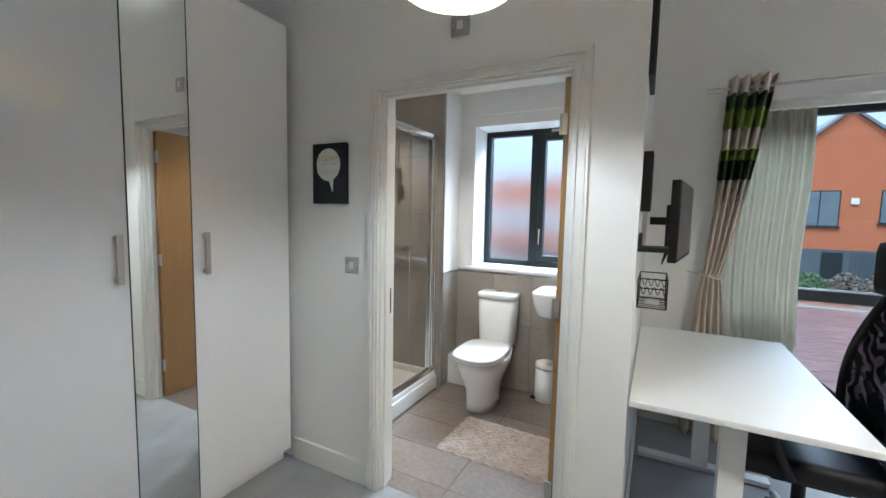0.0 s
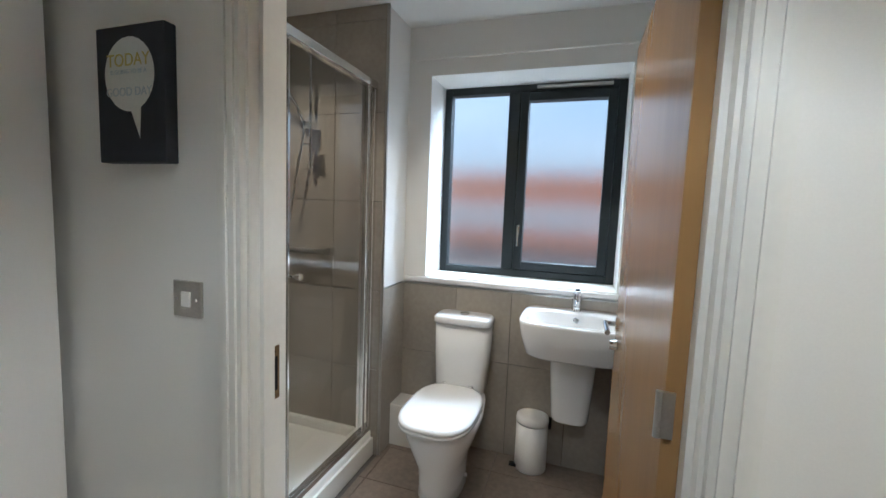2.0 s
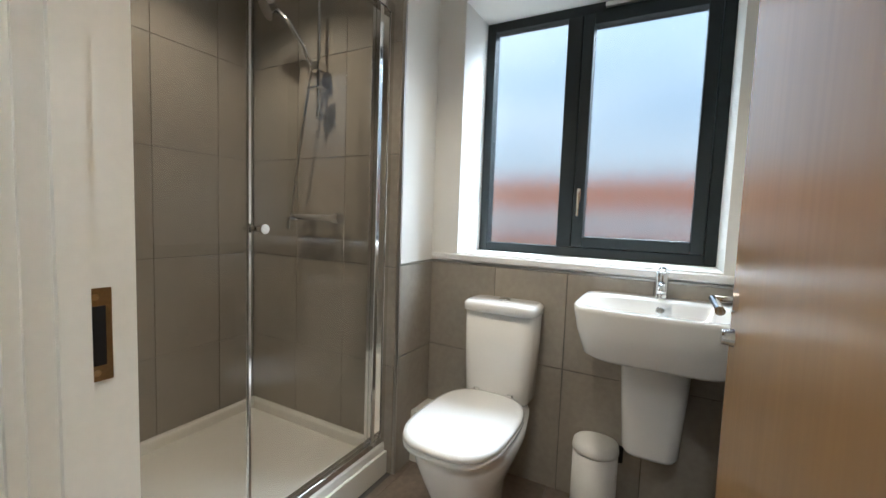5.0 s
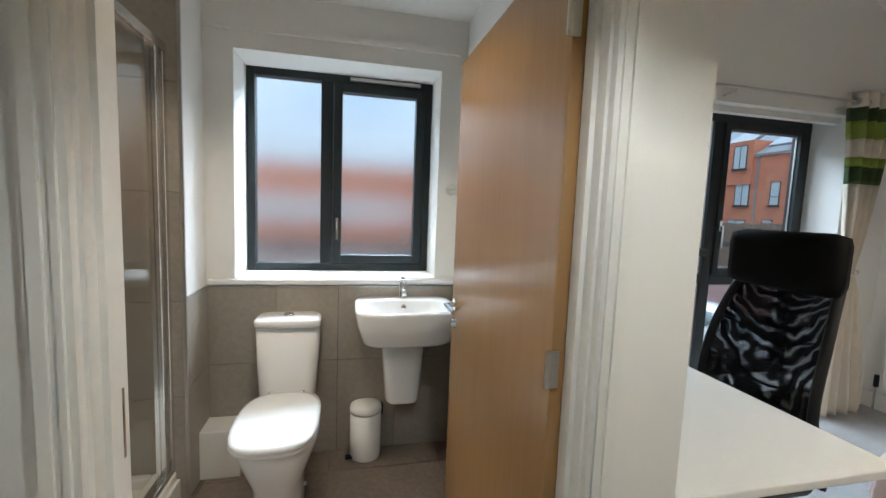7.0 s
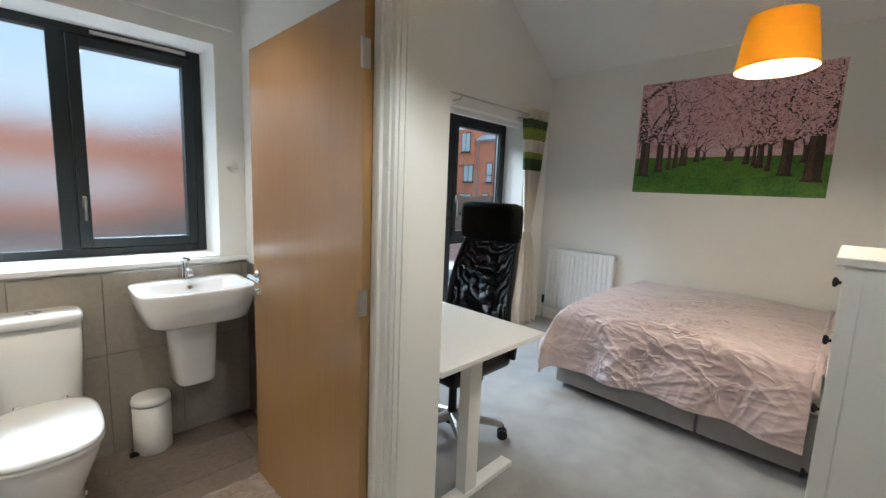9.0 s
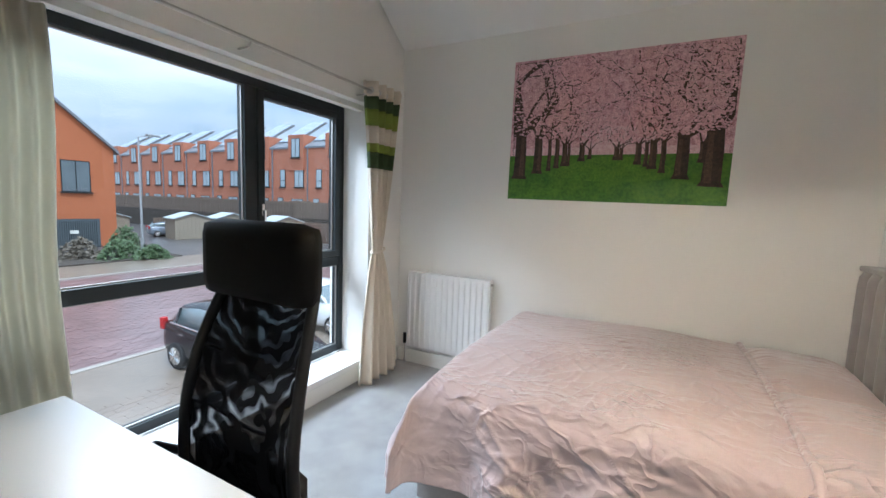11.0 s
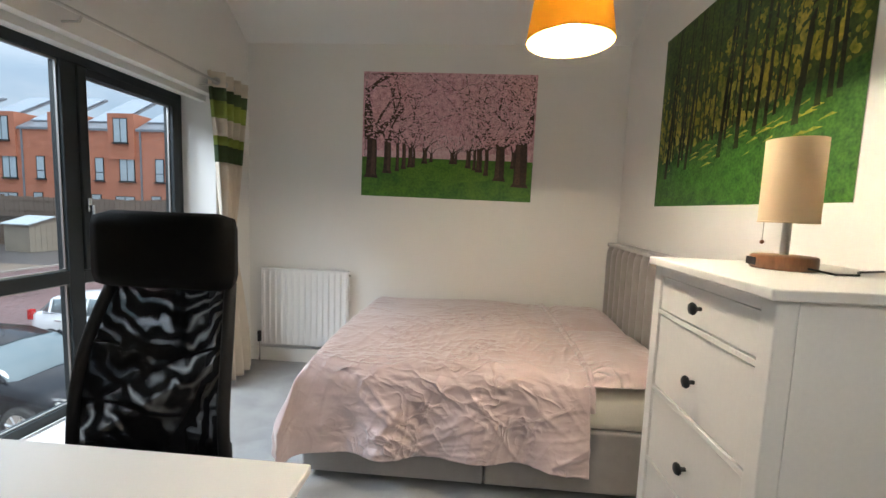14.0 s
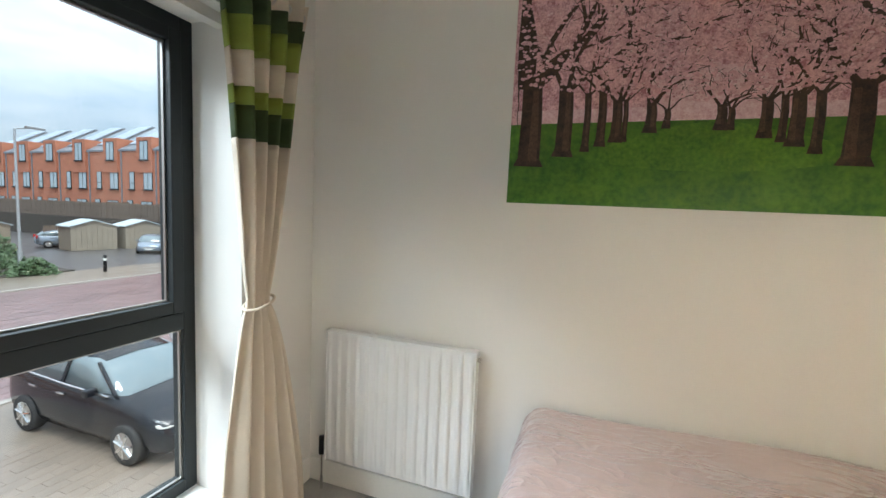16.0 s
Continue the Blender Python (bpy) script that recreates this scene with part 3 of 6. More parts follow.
# ---- bedroom ----
def wardrobe():
    m = thing("wardrobe", pose(-1.713, 0, 0), "tall white wardrobe with gloss, mirror and matt doors", "wardrobe")
    y0, y1, h = 0.02, 1.988, 2.42
    part("body", boxes((-0.58, y0, 0.06, -0.022, y1, h), (-0.56, y0 + 0.01, 0, -0.05, y1 - 0.01, 0.06)), WHITE, m)
    for a, b, mm, lab in ((1.456, y1, WHITE, "matt white door"), (1.21, 1.454, MIRROR, "narrow mirror door"), (0.69, 1.206, GLOSS, "high-gloss white door"), (y0, 0.688, GLOSS, "high-gloss white door")):
        d = part("door", boxes((-0.02, a, 0.075, 0, b, h), bevel=0.0015), mm, m, lab)
        if mm is MIRROR:
            part("mirror_edge", boxes((-0.02, b, 0.075, 0.002, b + 0.002, h), (-0.02, a - 0.003, 0.075, 0.002, a, h)), BLACK, d, "dark door edge strip")
        elif a > 0.6:
            y = a + 0.05 if a > 1.4 else b - 0.04
            part("handle", boxes((0.022, y - 0.011, 1.15, 0.034, y + 0.011, 1.34), (0.0, y - 0.009, 1.155, 0.024, y + 0.009, 1.173), (0.0, y - 0.009, 1.317, 0.024, y + 0.009, 1.335), bevel=0.002), STEEL, d, "brushed steel bar handle")


wardrobe()


def picture_canvas():
    m = thing("wall_canvas", pose(-1.422, WY, 1.638), "small dark canvas with a pale speech bubble", "picture")
    part("canvas", boxes((-0.109, -0.03, -0.154, 0.109, 0, 0.154), bevel=0.003), NAVY, m)
    bm = bmesh.new()
    ring = [bm.verts.new((0.08 * math.cos(2 * math.pi * i / 28), -0.0315, 0.045 + 0.083 * math.sin(2 * math.pi * i / 28))) for i in range(28)]
    bm.faces.new(ring)
    tail = [bm.verts.new(p) for p in ((0.0, -0.0315, -0.03), (0.035, -0.0315, -0.03), (0.03, -0.0315, -0.1))]
    bm.faces.new(tail)
    bubble = part("speech_bubble", bm, PALE, m, "pale printed speech bubble")
    for word, z, size, mm in (("TODAY", 0.075, 0.04, GOLDPRINT), ("IS GOING TO BE A", 0.05, 0.014, BLUEPRINT), ("GOOD DAY", 0.005, 0.027, BLUEPRINT)):
        lettering("lettering", word, Matrix.Translation((0, -0.0335, z)) @ pose(0, 0, 0, 90), size, mm, bubble)


def lettering(name, text, m, size, material, parent):
    cu = bpy.data.curves.new(name, "FONT")
    cu.body, cu.size, cu.align_x, cu.align_y, cu.extrude = text, size, "CENTER", "CENTER", 0.0004
    tmp = new(name, cu)
    me = bpy.data.meshes.new_from_object(tmp)
    bpy.data.objects.remove(tmp)
    me.materials.append(material)
    ob = new(name, me)
    ob.parent, ob.matrix_basis = parent, m


picture_canvas()


def switch_plate(name, m, label):
    t = thing(name, m, label, "switch")
    part("plate", boxes((-0.043, -0.008, -0.043, 0.043, 0, 0.043), bevel=0.002), STEEL, t)
    part("rocker", boxes((-0.014, -0.013, -0.018, 0.014, -0.008, 0.018), bevel=0.002), WHITE, t, "white rocker")
    for x in (-0.03, 0.03):
        part("screw", rod((x, -0.0095, 0), (x, -0.008, 0), 0.004), CHROME, t)


switch_plate("light_switch", pose(-1.288, WY, 1.17), "brushed steel light switch on the wall")
switch_plate("fan_isolator_switch", pose(-0.7, WY, 2.25), "brushed steel isolator switch above the door")


def pendant(name, x, y, z, label, fabric, fabric_label):
    """A tapered fabric shade, its bottom rim at z, on a cord from the ceiling."""
    t = thing(name, pose(x, y, z), label, "ceiling lamp")
    top = TOP - z
    shade = part("shade", smooth(lathe([(0.15, 0), (0.118, 0.215)], caps=False, n=40)), fabric, t, fabric_label)
    part("shade_lining", smooth(lathe([(0.1475, 0.001), (0.1155, 0.214)], caps=False, n=40)), SHADE_IN, shade, "pale inner lining")
    part("rim", smooth(lathe([(0.1475, 0), (0.151, 0), (0.151, 0.004), (0.1475, 0.004), (0.1475, 0)], n=40, caps=False)), fabric, shade)
    part("bulb", smooth(lathe([(0.004, 0.035), (0.02, 0.04), (0.029, 0.06), (0.026, 0.085), (0.014, 0.11)], n=20)), BULB, t, "lit frosted bulb")
    part("holder", lathe([(0.016, 0.11), (0.019, 0.115), (0.019, 0.17), (0.008, 0.185)], n=16), WHITE, t)
    bm = bmesh.new()
    for i in range(3):
        a = 2 * math.pi * i / 3
        tube(bm, (0.019 * math.cos(a), 0.019 * math.sin(a), 0.15), (0.12 * math.cos(a), 0.12 * math.sin(a), 0.2), 0.0015, n=6)
    part("spider", bm, STEEL, t)
    part("cord", rod((0, 0, 0.18), (0, 0, top), 0.003, n=8), WHITE, t)
    part("ceiling_rose", lathe([(0.03, top - 0.03), (0.045, top - 0.008), (0.045, top)], n=20), WHITE, t)


pendant("pendant_lamp", 1.32, 1.33, 2.0, "lit mustard drum shade pendant over the bed side", MUSTARD, "mustard fabric shade")
pendant("pendant_lamp", -0.4, 1.37, 2.03, "lit pale cream drum shade pendant over the hall", CREAM_SHADE, "pale cream fabric shade")


def desk():
    t = thing("desk", pose(DW + 0.006, 2.015, 0), "white sit-stand desk with rectangular top", "desk")
    w, l, h = 0.715, 1.235, 0.76
    with_modifier_bevel(part("desktop", boxes((0, 0, h - 0.025, w, l, h)), WHITE, t), 0.004, 3)
    for y in (0.12, l - 0.2):
        leg = part("leg", boxes((0.31, y, 0.025, 0.39, y + 0.06, h - 0.06), (0.318, y + 0.008, h - 0.06, 0.382, y + 0.052, h - 0.03)), WHITE, t, "white telescopic steel column")
        with_modifier_bevel(part("foot", boxes((0.03, y - 0.005, 0.0, 0.68, y + 0.065, 0.03)), WHITE, leg), 0.006)
        part("top_bracket", boxes((0.06, y + 0.01, h - 0.035, 0.64, y + 0.05, h - 0.0255)), WHITE, leg)
        for x in (0.2, 0.5):
            part("bolt", rod((x, y + 0.03, h - 0.045), (x, y + 0.03, h - 0.034), 0.009), STEEL, leg)
    part("crossbeam", boxes((0.33, 0.18, h - 0.075, 0.37, l - 0.2, h - 0.035)), WHITE, t)
    part("control_box", boxes((0.1, 0.5, h - 0.06, 0.2, 0.8, h - 0.0255), bevel=0.004), WHITE, t)


desk()


def office_chair():
    t = thing("office_chair", pose(0.7, 2.557, 0), "black high-back mesh office chair with leather headrest", "chair")
    # faces -x; the back is on the +x side
    def back(u, v):
        z = 0.5 + 0.66 * v
        half = 0.22 + 0.035 * math.cos(v * 2.6) - 0.01 * math.sin(v * 6.3)
        y = (u * 2 - 1) * half
        x = 0.195 + 0.1 * v ** 1.4 - 0.035 * math.sin(v * 3.1) * 1.3 - 0.05 * (1 - (2 * u - 1) ** 2) * -1
        return (x, y, z)
    solid(part("backrest", smooth(sheet(back, 16, 28)), NET, t, "see-through black mesh back"), 0.002)
    for u in (0, 1):
        part("back_rail", smooth(bent([back(u, v / 14) for v in range(15)], 0.017, 10)), BLACK, t)
    part("lower_cushion", smooth(loft([[(0.215 + dx + 0.05 * (1 - (y / 0.24) ** 2), y, 0.49 + 0.19 * k) for dx, y in ((0.018, -0.22), (0.018, -0.1), (0.018, 0), (0.018, 0.1), (0.018, 0.22), (-0.022, 0.22), (-0.022, 0.1), (-0.022, 0), (-0.022, -0.1), (-0.022, -0.22))] for k in (0, 0.33, 0.66, 1)])), BLACK, t, "dark lumbar panel")
    for z in (0.78, 0.95):
        part("back_band", smooth(bent([tuple(Vector(back(i / 10, (z - 0.5) / 0.66)) + Vector((0.012, 0, 0.03 * math.cos(i / 10 * 6.28)))) for i in range(11)], 0.006, 8)), BLACK, t)
    bm = bmesh.new()
    box(bm, 0.222, -0.216, 1.14, 0.318, 0.216, 1.372, bevel=0.046)
    part("headrest", smooth(bm), LEATHER, t, "padded black leather headrest")
    bm = bmesh.new()
    box(bm, -0.27, -0.25, 0.44, 0.22, 0.25, 0.53, bevel=0.035)
    part("seat", smooth(bm), BLACK, t, "black fabric seat cushion")
    for y in (-0.28, 0.28):
        part("armrest", smooth(bent([(0.18, y, 0.5), (0.2, y, 0.62), (0.12, y, 0.68), (-0.12, y, 0.68), (-0.17, y, 0.63), (-0.1, y, 0.47)], 0.016, 10)), BLACK, t)
    part("mechanism", boxes((-0.12, -0.09, 0.36, 0.14, 0.09, 0.44), bevel=0.01), BLACK, t)
    part("gas_lift", tube(rod((0, 0, 0.1), (0, 0, 0.36), 0.025), (0, 0, 0.08), (0, 0, 0.14), 0.045), BLACK, t)
    for i in range(5):
        a = 2 * math.pi * i / 5 + 0.35
        c, s = math.cos(a), math.sin(a)
        leg = part("star_leg", tube(bmesh.new(), (0.03 * c, 0.03 * s, 0.12), (0.3 * c, 0.3 * s, 0.085), 0.03, 0.018, 10), STEEL, t, "grey metal base leg")
        bm = bmesh.new()
        for k in (-0.018, 0.018):
            tube(bm, (0.3 * c - k * s - 0.008 * s, 0.3 * s + k * c + 0.008 * c, 0.03), (0.3 * c - k * s + 0.008 * s, 0.3 * s + k * c - 0.008 * c, 0.03), 0.03, n=16)
        tube(bm, (0.3 * c, 0.3 * s, 0.03), (0.3 * c, 0.3 * s, 0.085), 0.009)
        part("castor", bm, BLACK, leg)


office_chair()


def television():
    near, far = Vector((0.165, 2.5, 1.43)), Vector((0.255, 3.14, 1.43))
    ang = math.degrees(math.atan2((far - near).y, (far - near).x))
    t = thing("television", Matrix.Translation((near + far) / 2) @ pose(0, 0, 0, 0, 0, ang), "small black television on a swivel wall bracket", "television")
    part("casing", boxes((-0.32, -0.018, -0.19, 0.32, 0.02, 0.19), bevel=0.006), BLACK, t)
    part("screen", boxes((-0.31, -0.0195, -0.17, 0.31, -0.0182, 0.18)), SCREEN, t, "dark glossy screen")
    part("rear_housing", boxes((-0.2, 0.02, -0.15, 0.2, 0.05, 0.08), bevel=0.008), BLACK, t)
    part("bracket_head", boxes((-0.07, 0.05, -0.06, 0.07, 0.06, 0.06)), BLACK, t)
    part("bracket_arm", boxes((-0.02, 0.06, -0.02, 0.02, 0.147, 0.02)), BLACK, t)
    part("lead", bent([(-0.1, 0.04, -0.14), (-0.12, 0.06, -0.2), (-0.08, 0.07, -0.22), (-0.05, 0.06, -0.15)], 0.004), BLACK, t)
    s = thing("wall_shelf_box", pose(DW, 2.1, 1.315), "small black wall shelf below the television", "shelf")
    part("shelf_board", boxes((0, 0, 0, 0.105, 0.13, 0.018), bevel=0.002), BLACK, s)
    part("shelf_back", boxes((0, 0, 0.018, 0.012, 0.13, 0.07), bevel=0.002), BLACK, s)
    f = thing("wall_picture_frame", pose(DW, 2.12, 1.98), "thin pale picture frame high on the wall", "picture frame")
    part("frame", boxes((0, 0, 0, 0.02, 0.02, 0.42), (0, 0.28, 0, 0.02, 0.3, 0.42), (0, 0.02, 0, 0.02, 0.28, 0.02), (0, 0.02, 0.4, 0.02, 0.28, 0.42), bevel=0.002), BLACK, f)
    part("print", boxes((0, 0.02, 0.02, 0.012, 0.28, 0.4)), PALE, f)
    p = thing("wall_panel_speaker", pose(DW, 2.14, 1.47), "flat black panel fixed to the wall", "speaker")
    part("panel", boxes((0, 0, 0, 0.035, 0.09, 0.23), bevel=0.003), BLACK, p)
    part("panel_grille", boxes((0.035, 0.01, 0.01, 0.037, 0.08, 0.22)), SCREEN, p)


television()


def wire_rack():
    t = thing("wire_rack", pose(DW, 2.31, 1.06), "small black wire basket hung on the wall", "rack")
    d, l, h = 0.115, 0.25, 0.125
    for z, nm in ((0.0, "bottom_rail"), (0.045, "middle_rail"), (h, "top_rail")):
        part(nm, bent([(0.004, 0, z), (d, 0, z), (d, l, z), (0.004, l, z), (0.004, 0, z)], 0.003), BLACK, t)
    for x, y in ((d, 0), (d, l), (0.004, 0), (0.004, l)):
        part("upright", rod((x, y, 0), (x, y, h), 0.003, n=8), BLACK, t)
    for y in (0.0, l):
        part("scroll_wire", bent([(0.004 + (d - 0.004) * i / 24, y, 0.075 + 0.018 * math.sin(i * 1.05)) for i in range(25)], 0.002, 6), BLACK, t)
    for i in range(1, 6):
        part("floor_wire", rod((0.004, l * i / 6, 0), (d, l * i / 6, 0), 0.002, n=6), BLACK, t)
    c = thing("soap_dish", pose(DW + 0.06, 2.43, 1.064), "small clear dish lying in the wire basket", "dish")
    part("dish", boxes((-0.03, -0.06, 0, 0.03, 0.06, 0.02), bevel=0.008), PALE, c)


wire_rack()


def curtain_rod():
    t = thing("curtain_rod", pose(0, 3.49, 2.248), "thin steel curtain pole on brackets", "curtain pole")
    part("pole", rod((0.36, 0, 0), (2.7, 0, 0), 0.009), STEEL, t)
    for x in (0.36, 2.7):
        part("finial", rod((x - 0.035, 0, 0), (x + 0.035, 0, 0), 0.014), STEEL, t)
    for x in (0.5, 1.673, 2.64):
        part("bracket", bent([(x, 0, 0), (x, 0.02, -0.03), (x, 0.105, -0.03)], 0.006), STEEL, t)


curtain_rod()


def curtain(x_top0, x_top1, x_tie, side, tie_z, x_bot0, x_bot1, label):
    """An eyelet curtain gathered by a tie-back; bands of green below the heading."""
    t = thing("curtain", pose(0, 3.49, 0), label, "curtain", "striped curtains")
    top, bot, folds = 2.315, 0.012, 4.5

    def span(z):
        if z > tie_z:
            k = ((z - tie_z) / (top - tie_z)) ** 0.75
            return x_tie - 0.045 + (x_top0 - x_tie + 0.045) * k, x_tie + 0.045 + (x_top1 - x_tie - 0.045) * k, 0.3 + 0.7 * k
        k = ((tie_z - z) / (tie_z - bot)) ** 0.6
        return x_tie - 0.045 + (x_bot0 - x_tie + 0.045) * k, x_tie + 0.045 + (x_bot1 - x_tie - 0.045) * k, 0.3 + 0.6 * k

    def surface(z0, z1):
        def f(u, v):
            z = z0 + (z1 - z0) * v
            a, b, amp = span(z)
            wob = noise.noise(Vector((u * 3 + side, z * 2.2, 0))) * 0.02
            return (a + (b - a) * u + wob * 0.5, 0.05 * amp * math.sin(2 * math.pi * folds * u + 0.4 * math.sin(z * 3)) + wob, z)
        return f
    z = top
    for z1, mm in ((2.21, CREAM), (2.12, DKGREEN), (2.0, LIME), (1.875, CREAM), (1.81, LIME), (1.69, DKGREEN), (bot, CREAM)):
        steps = max(2, int((z - z1) / 0.03))
        nm = "heading" if z == top else ("drop" if z1 == bot else "band")
        solid(part(nm, smooth(sheet(surface(z, z1), 72, steps)), mm, t), 0.003)
        z = z1
    tie = [(x_tie + 0.065 * math.cos(a), 0.05 * math.sin(a), tie_z + 0.02 * math.cos(a) * side) for a in [2 * math.pi * i / 20 for i in range(21)]]
    part("tie_back", bent(tie, 0.006), CREAM, t, "cream cord tie-back")
    part("tie_hook", rod((x_tie + 0.06 * side, 0.05, tie_z), (x_tie + 0.12 * side, 0.11, tie_z + 0.01), 0.004), STEEL, t)
    for i in range(5):
        u = (i + 0.5) / 5
        part("eyelet", smooth(lathe([(0.016, -0.003), (0.026, -0.003), (0.026, 0.003), (0.016, 0.003), (0.016, -0.003)], n=16, caps=False)), STEEL, t).matrix_basis = Matrix.Translation((x_top0 + (x_top1 - x_top0) * u, 0.0, 2.25)) @ pose(0, 0, 0, 0, 90, 25)


curtain(2.625, 3.06, 2.79, 1, 1.06, 2.6, 3.08, "cream curtain with green bands, tied back by the radiator")
curtain(0.44, 0.68, 0.42, -1, 1.08, 0.3, 0.56, "cream curtain with green bands, tied back beside the desk")

voile = thing("voile_curtain", pose(0, 3.68, 0), "sheer beige vertical drape drawn aside", "curtain")
solid(part("drape", smooth(sheet(lambda u, v: (0.52 + 0.4 * u + 0.01 * math.sin(9 * v), 0.018 * math.sin(2 * math.pi * 7 * u + 0.3 * math.sin(v * 4)), 2.135 - 1.94 * v), 120, 16)), VOILE, voile), 0.002)


def radiator():
    t = thing("radiator", pose(E, 2.69, 0), "white ribbed panel radiator on the wall", "radiator")
    w, z0, z1 = 0.755, 0.18, 0.842

    def face(u, v):
        y = w * u
        k = max(0.0, math.sin(2 * math.pi * 14.5 * u)) ** 0.5
        edge = min(1, 8 * min(v, 1 - v))
        return (-0.075 - 0.014 * k * edge, y, z0 + (z1 - z0) * v)
    part("panel", smooth(sheet(face, 232, 24)), WHITE, t)
    part("back_panel", boxes((-0.074, 0, z0, -0.04, w, z1)), WHITE, t)
    part("top_grille", boxes((-0.085, 0, z1, -0.03, w, z1 + 0.008), bevel=0.002), WHITE, t)
    for y in (-0.006, w):
        part("side_panel", boxes((-0.085, y, z0, -0.03, y + 0.006, z1 + 0.006)), WHITE, t)
    for y in (0.12, w - 0.12):
        part("wall_bracket", boxes((-0.04, y, z0 + 0.1, 0, y + 0.03, z1 - 0.1)), WHITE, t)
    valve = part("valve", tube(rod((-0.055, w + 0.006, z0 + 0.04), (-0.055, w + 0.045, z0 + 0.04), 0.012), (-0.055, w + 0.04, z0 + 0.01), (-0.055, w + 0.04, z0 + 0.1), 0.016), BLACK, t, "dark radiator valve")
    part("pipe", rod((-0.055, w + 0.04, 0), (-0.055, w + 0.04, z0 + 0.02), 0.008), CHROME, t)
    part("bleed_valve", rod((-0.055, -0.02, z1 - 0.03), (-0.055, -0.006, z1 - 0.03), 0.01), STEEL, t)


radiator()


def bed():
    x0, x1, y0, y1 = 1.755, 3.2, 0.6, 2.47
    t = thing("divan_bed", pose(0, 0, 0), "grey fabric divan bed with drawers and mattress", "bed")
    with_modifier_bevel(part("base", boxes((x0, y0, 0.04, x1, 1.53, 0.36), (x0, 1.536, 0.04, x1, y1, 0.36)), GREYFAB, t), 0.012)
    bm = bmesh.new()
    box(bm, x0 + 0.005, y0, 0.36, x1, y1 - 0.01, 0.56, bevel=0.05)
    part("mattress", smooth(bm), SHEET, t, "cream sheeted mattress")
    for x, y in ((x0 + 0.06, y1 - 0.06), (x0 + 0.06, 1.6), (x0 + 0.06, 1.45), (x0 + 0.06, 0.7), (x1 - 0.06, y1 - 0.06), (x1 - 0.06, 0.7)):
        part("castor", tube(rod((x, y - 0.015, 0.02), (x, y + 0.015, 0.02), 0.02), (x, y, 0.02), (x, y, 0.05), 0.008), CHROME, t)
    head = thing("headboard", pose(0, 0, 0), "grey velvet headboard with vertical channels", "headboard")
    part("panel", boxes((1.76, S + 0.002, 0.05, 3.2, S + 0.06, 1.16)), GREYFAB, head)

    def chan(u, v):
        x = 1.752 + 1.456 * u
        return (x, S + 0.062 + 0.05 * (max(0.0, abs(math.sin(math.pi * 13 * u))) ** 0.4) * min(1, 10 * min(v, 1 - v) + 0.3), 0.3 + 0.885 * v)
    part("channel_padding", smooth(sheet(chan, 156, 16)), GREYFAB, head)
    part("padding_top", boxes((1.752, S + 0.004, 1.16, 3.208, S + 0.1, 1.19), bevel=0.012), GREYFAB, head)
    part("padding_side", boxes((1.745, S + 0.004, 0.3, 1.757, S + 0.1, 1.185), bevel=0.004), GREYFAB, head)

    # duvet: flat over the mattress, hanging on the west side and over the foot
    duv = thing("duvet", pose(0, 0, 0), "crumpled dusty pink satin duvet spread over the bed", "duvet")
    ex, ey, zt = 1.72, 2.475, 0.612
    yh = 1.05

    def drop(d, r=0.1):
        """Distance past an edge to (outward, downward)."""
        a = math.pi / 2 * r
        if d <= 0:
            return 0.0, 0.0
        if d < a:
            th = d / r
            return r * math.sin(th), r * (1 - math.cos(th))
        return r + 0.09 * (d - a), r + (d - a) * 0.985

    def crease(p, q):
        def ridge_along(deg, across, along, seed, power):
            a, c = math.cos(math.radians(deg)), math.sin(math.radians(deg))
            m, w = p * a + q * c, -p * c + q * a
            bend = 0.5 * noise.noise(Vector((p * 2, q * 2, seed)))
            fade = max(0.0, min(1.0, 0.5 + 1.6 * noise.noise(Vector((p * 2.7, q * 2.7, seed + 20)))))
            return fade * (1 - abs(noise.noise(Vector((m * across + bend, w * along, seed))))) ** power
        ridge = ridge_along(25, 7, 1.3, 1.7, 8)
        ridge2 = ridge_along(-40, 10, 1.8, 5.3, 9)
        ridge3 = ridge_along(70, 15, 2.6, 9.1, 8) + 0.6 * ridge_along(12, 23, 3.5, 13.7, 6)
        calm = 0.25 + 0.75 * max(0.0, min(1.0, (3.0 - p) / 0.9)) * (0.45 + 0.55 * max(0.0, min(1.0, (2.5 - q) / 0.6)))
        return calm * (0.016 * ridge + 0.013 * ridge2 + 0.01 * ridge3) + 0.018 * noise.noise(Vector((p * 1.6, q * 1.6, 3)))

    def duvet(u, v):
        p, q = 3.24 - u * 1.9, yh + v * 1.77   # cloth coordinates
        ox, dx = drop(ex + 0.1 - p)
        oy, dy = drop(q - (ey - 0.1))
        x = max(p, ex + 0.1) - ox
        y = min(q, ey - 0.1) + oy
        hang = dx + dy if not (dx > 0 and dy > 0) else max(dx, dy) + 0.25 * min(dx, dy)
        puff = 0.022 + 0.028 * math.sin(math.pi * min(1, max(0, (3.24 - p) / 1.5))) ** 0.7
        z = zt + puff * (1 if hang < 0.02 else max(0, 1 - hang * 6)) + 0.012 * math.sin(q * 5)
        c = crease(p, q)
        fold = 0.0
        if hang > 0.05:
            along = q if dx >= dy else p
            fold = 0.03 * math.sin(along * 13 + 2.5 * noise.noise(Vector((along * 2, 0, 5)))) * min(1, (hang - 0.05) * 4)
        if dx >= dy and dx > 0:
            x -= c * min(1, dx * 8) + fold
            z += c * max(0, 1 - dx * 8)
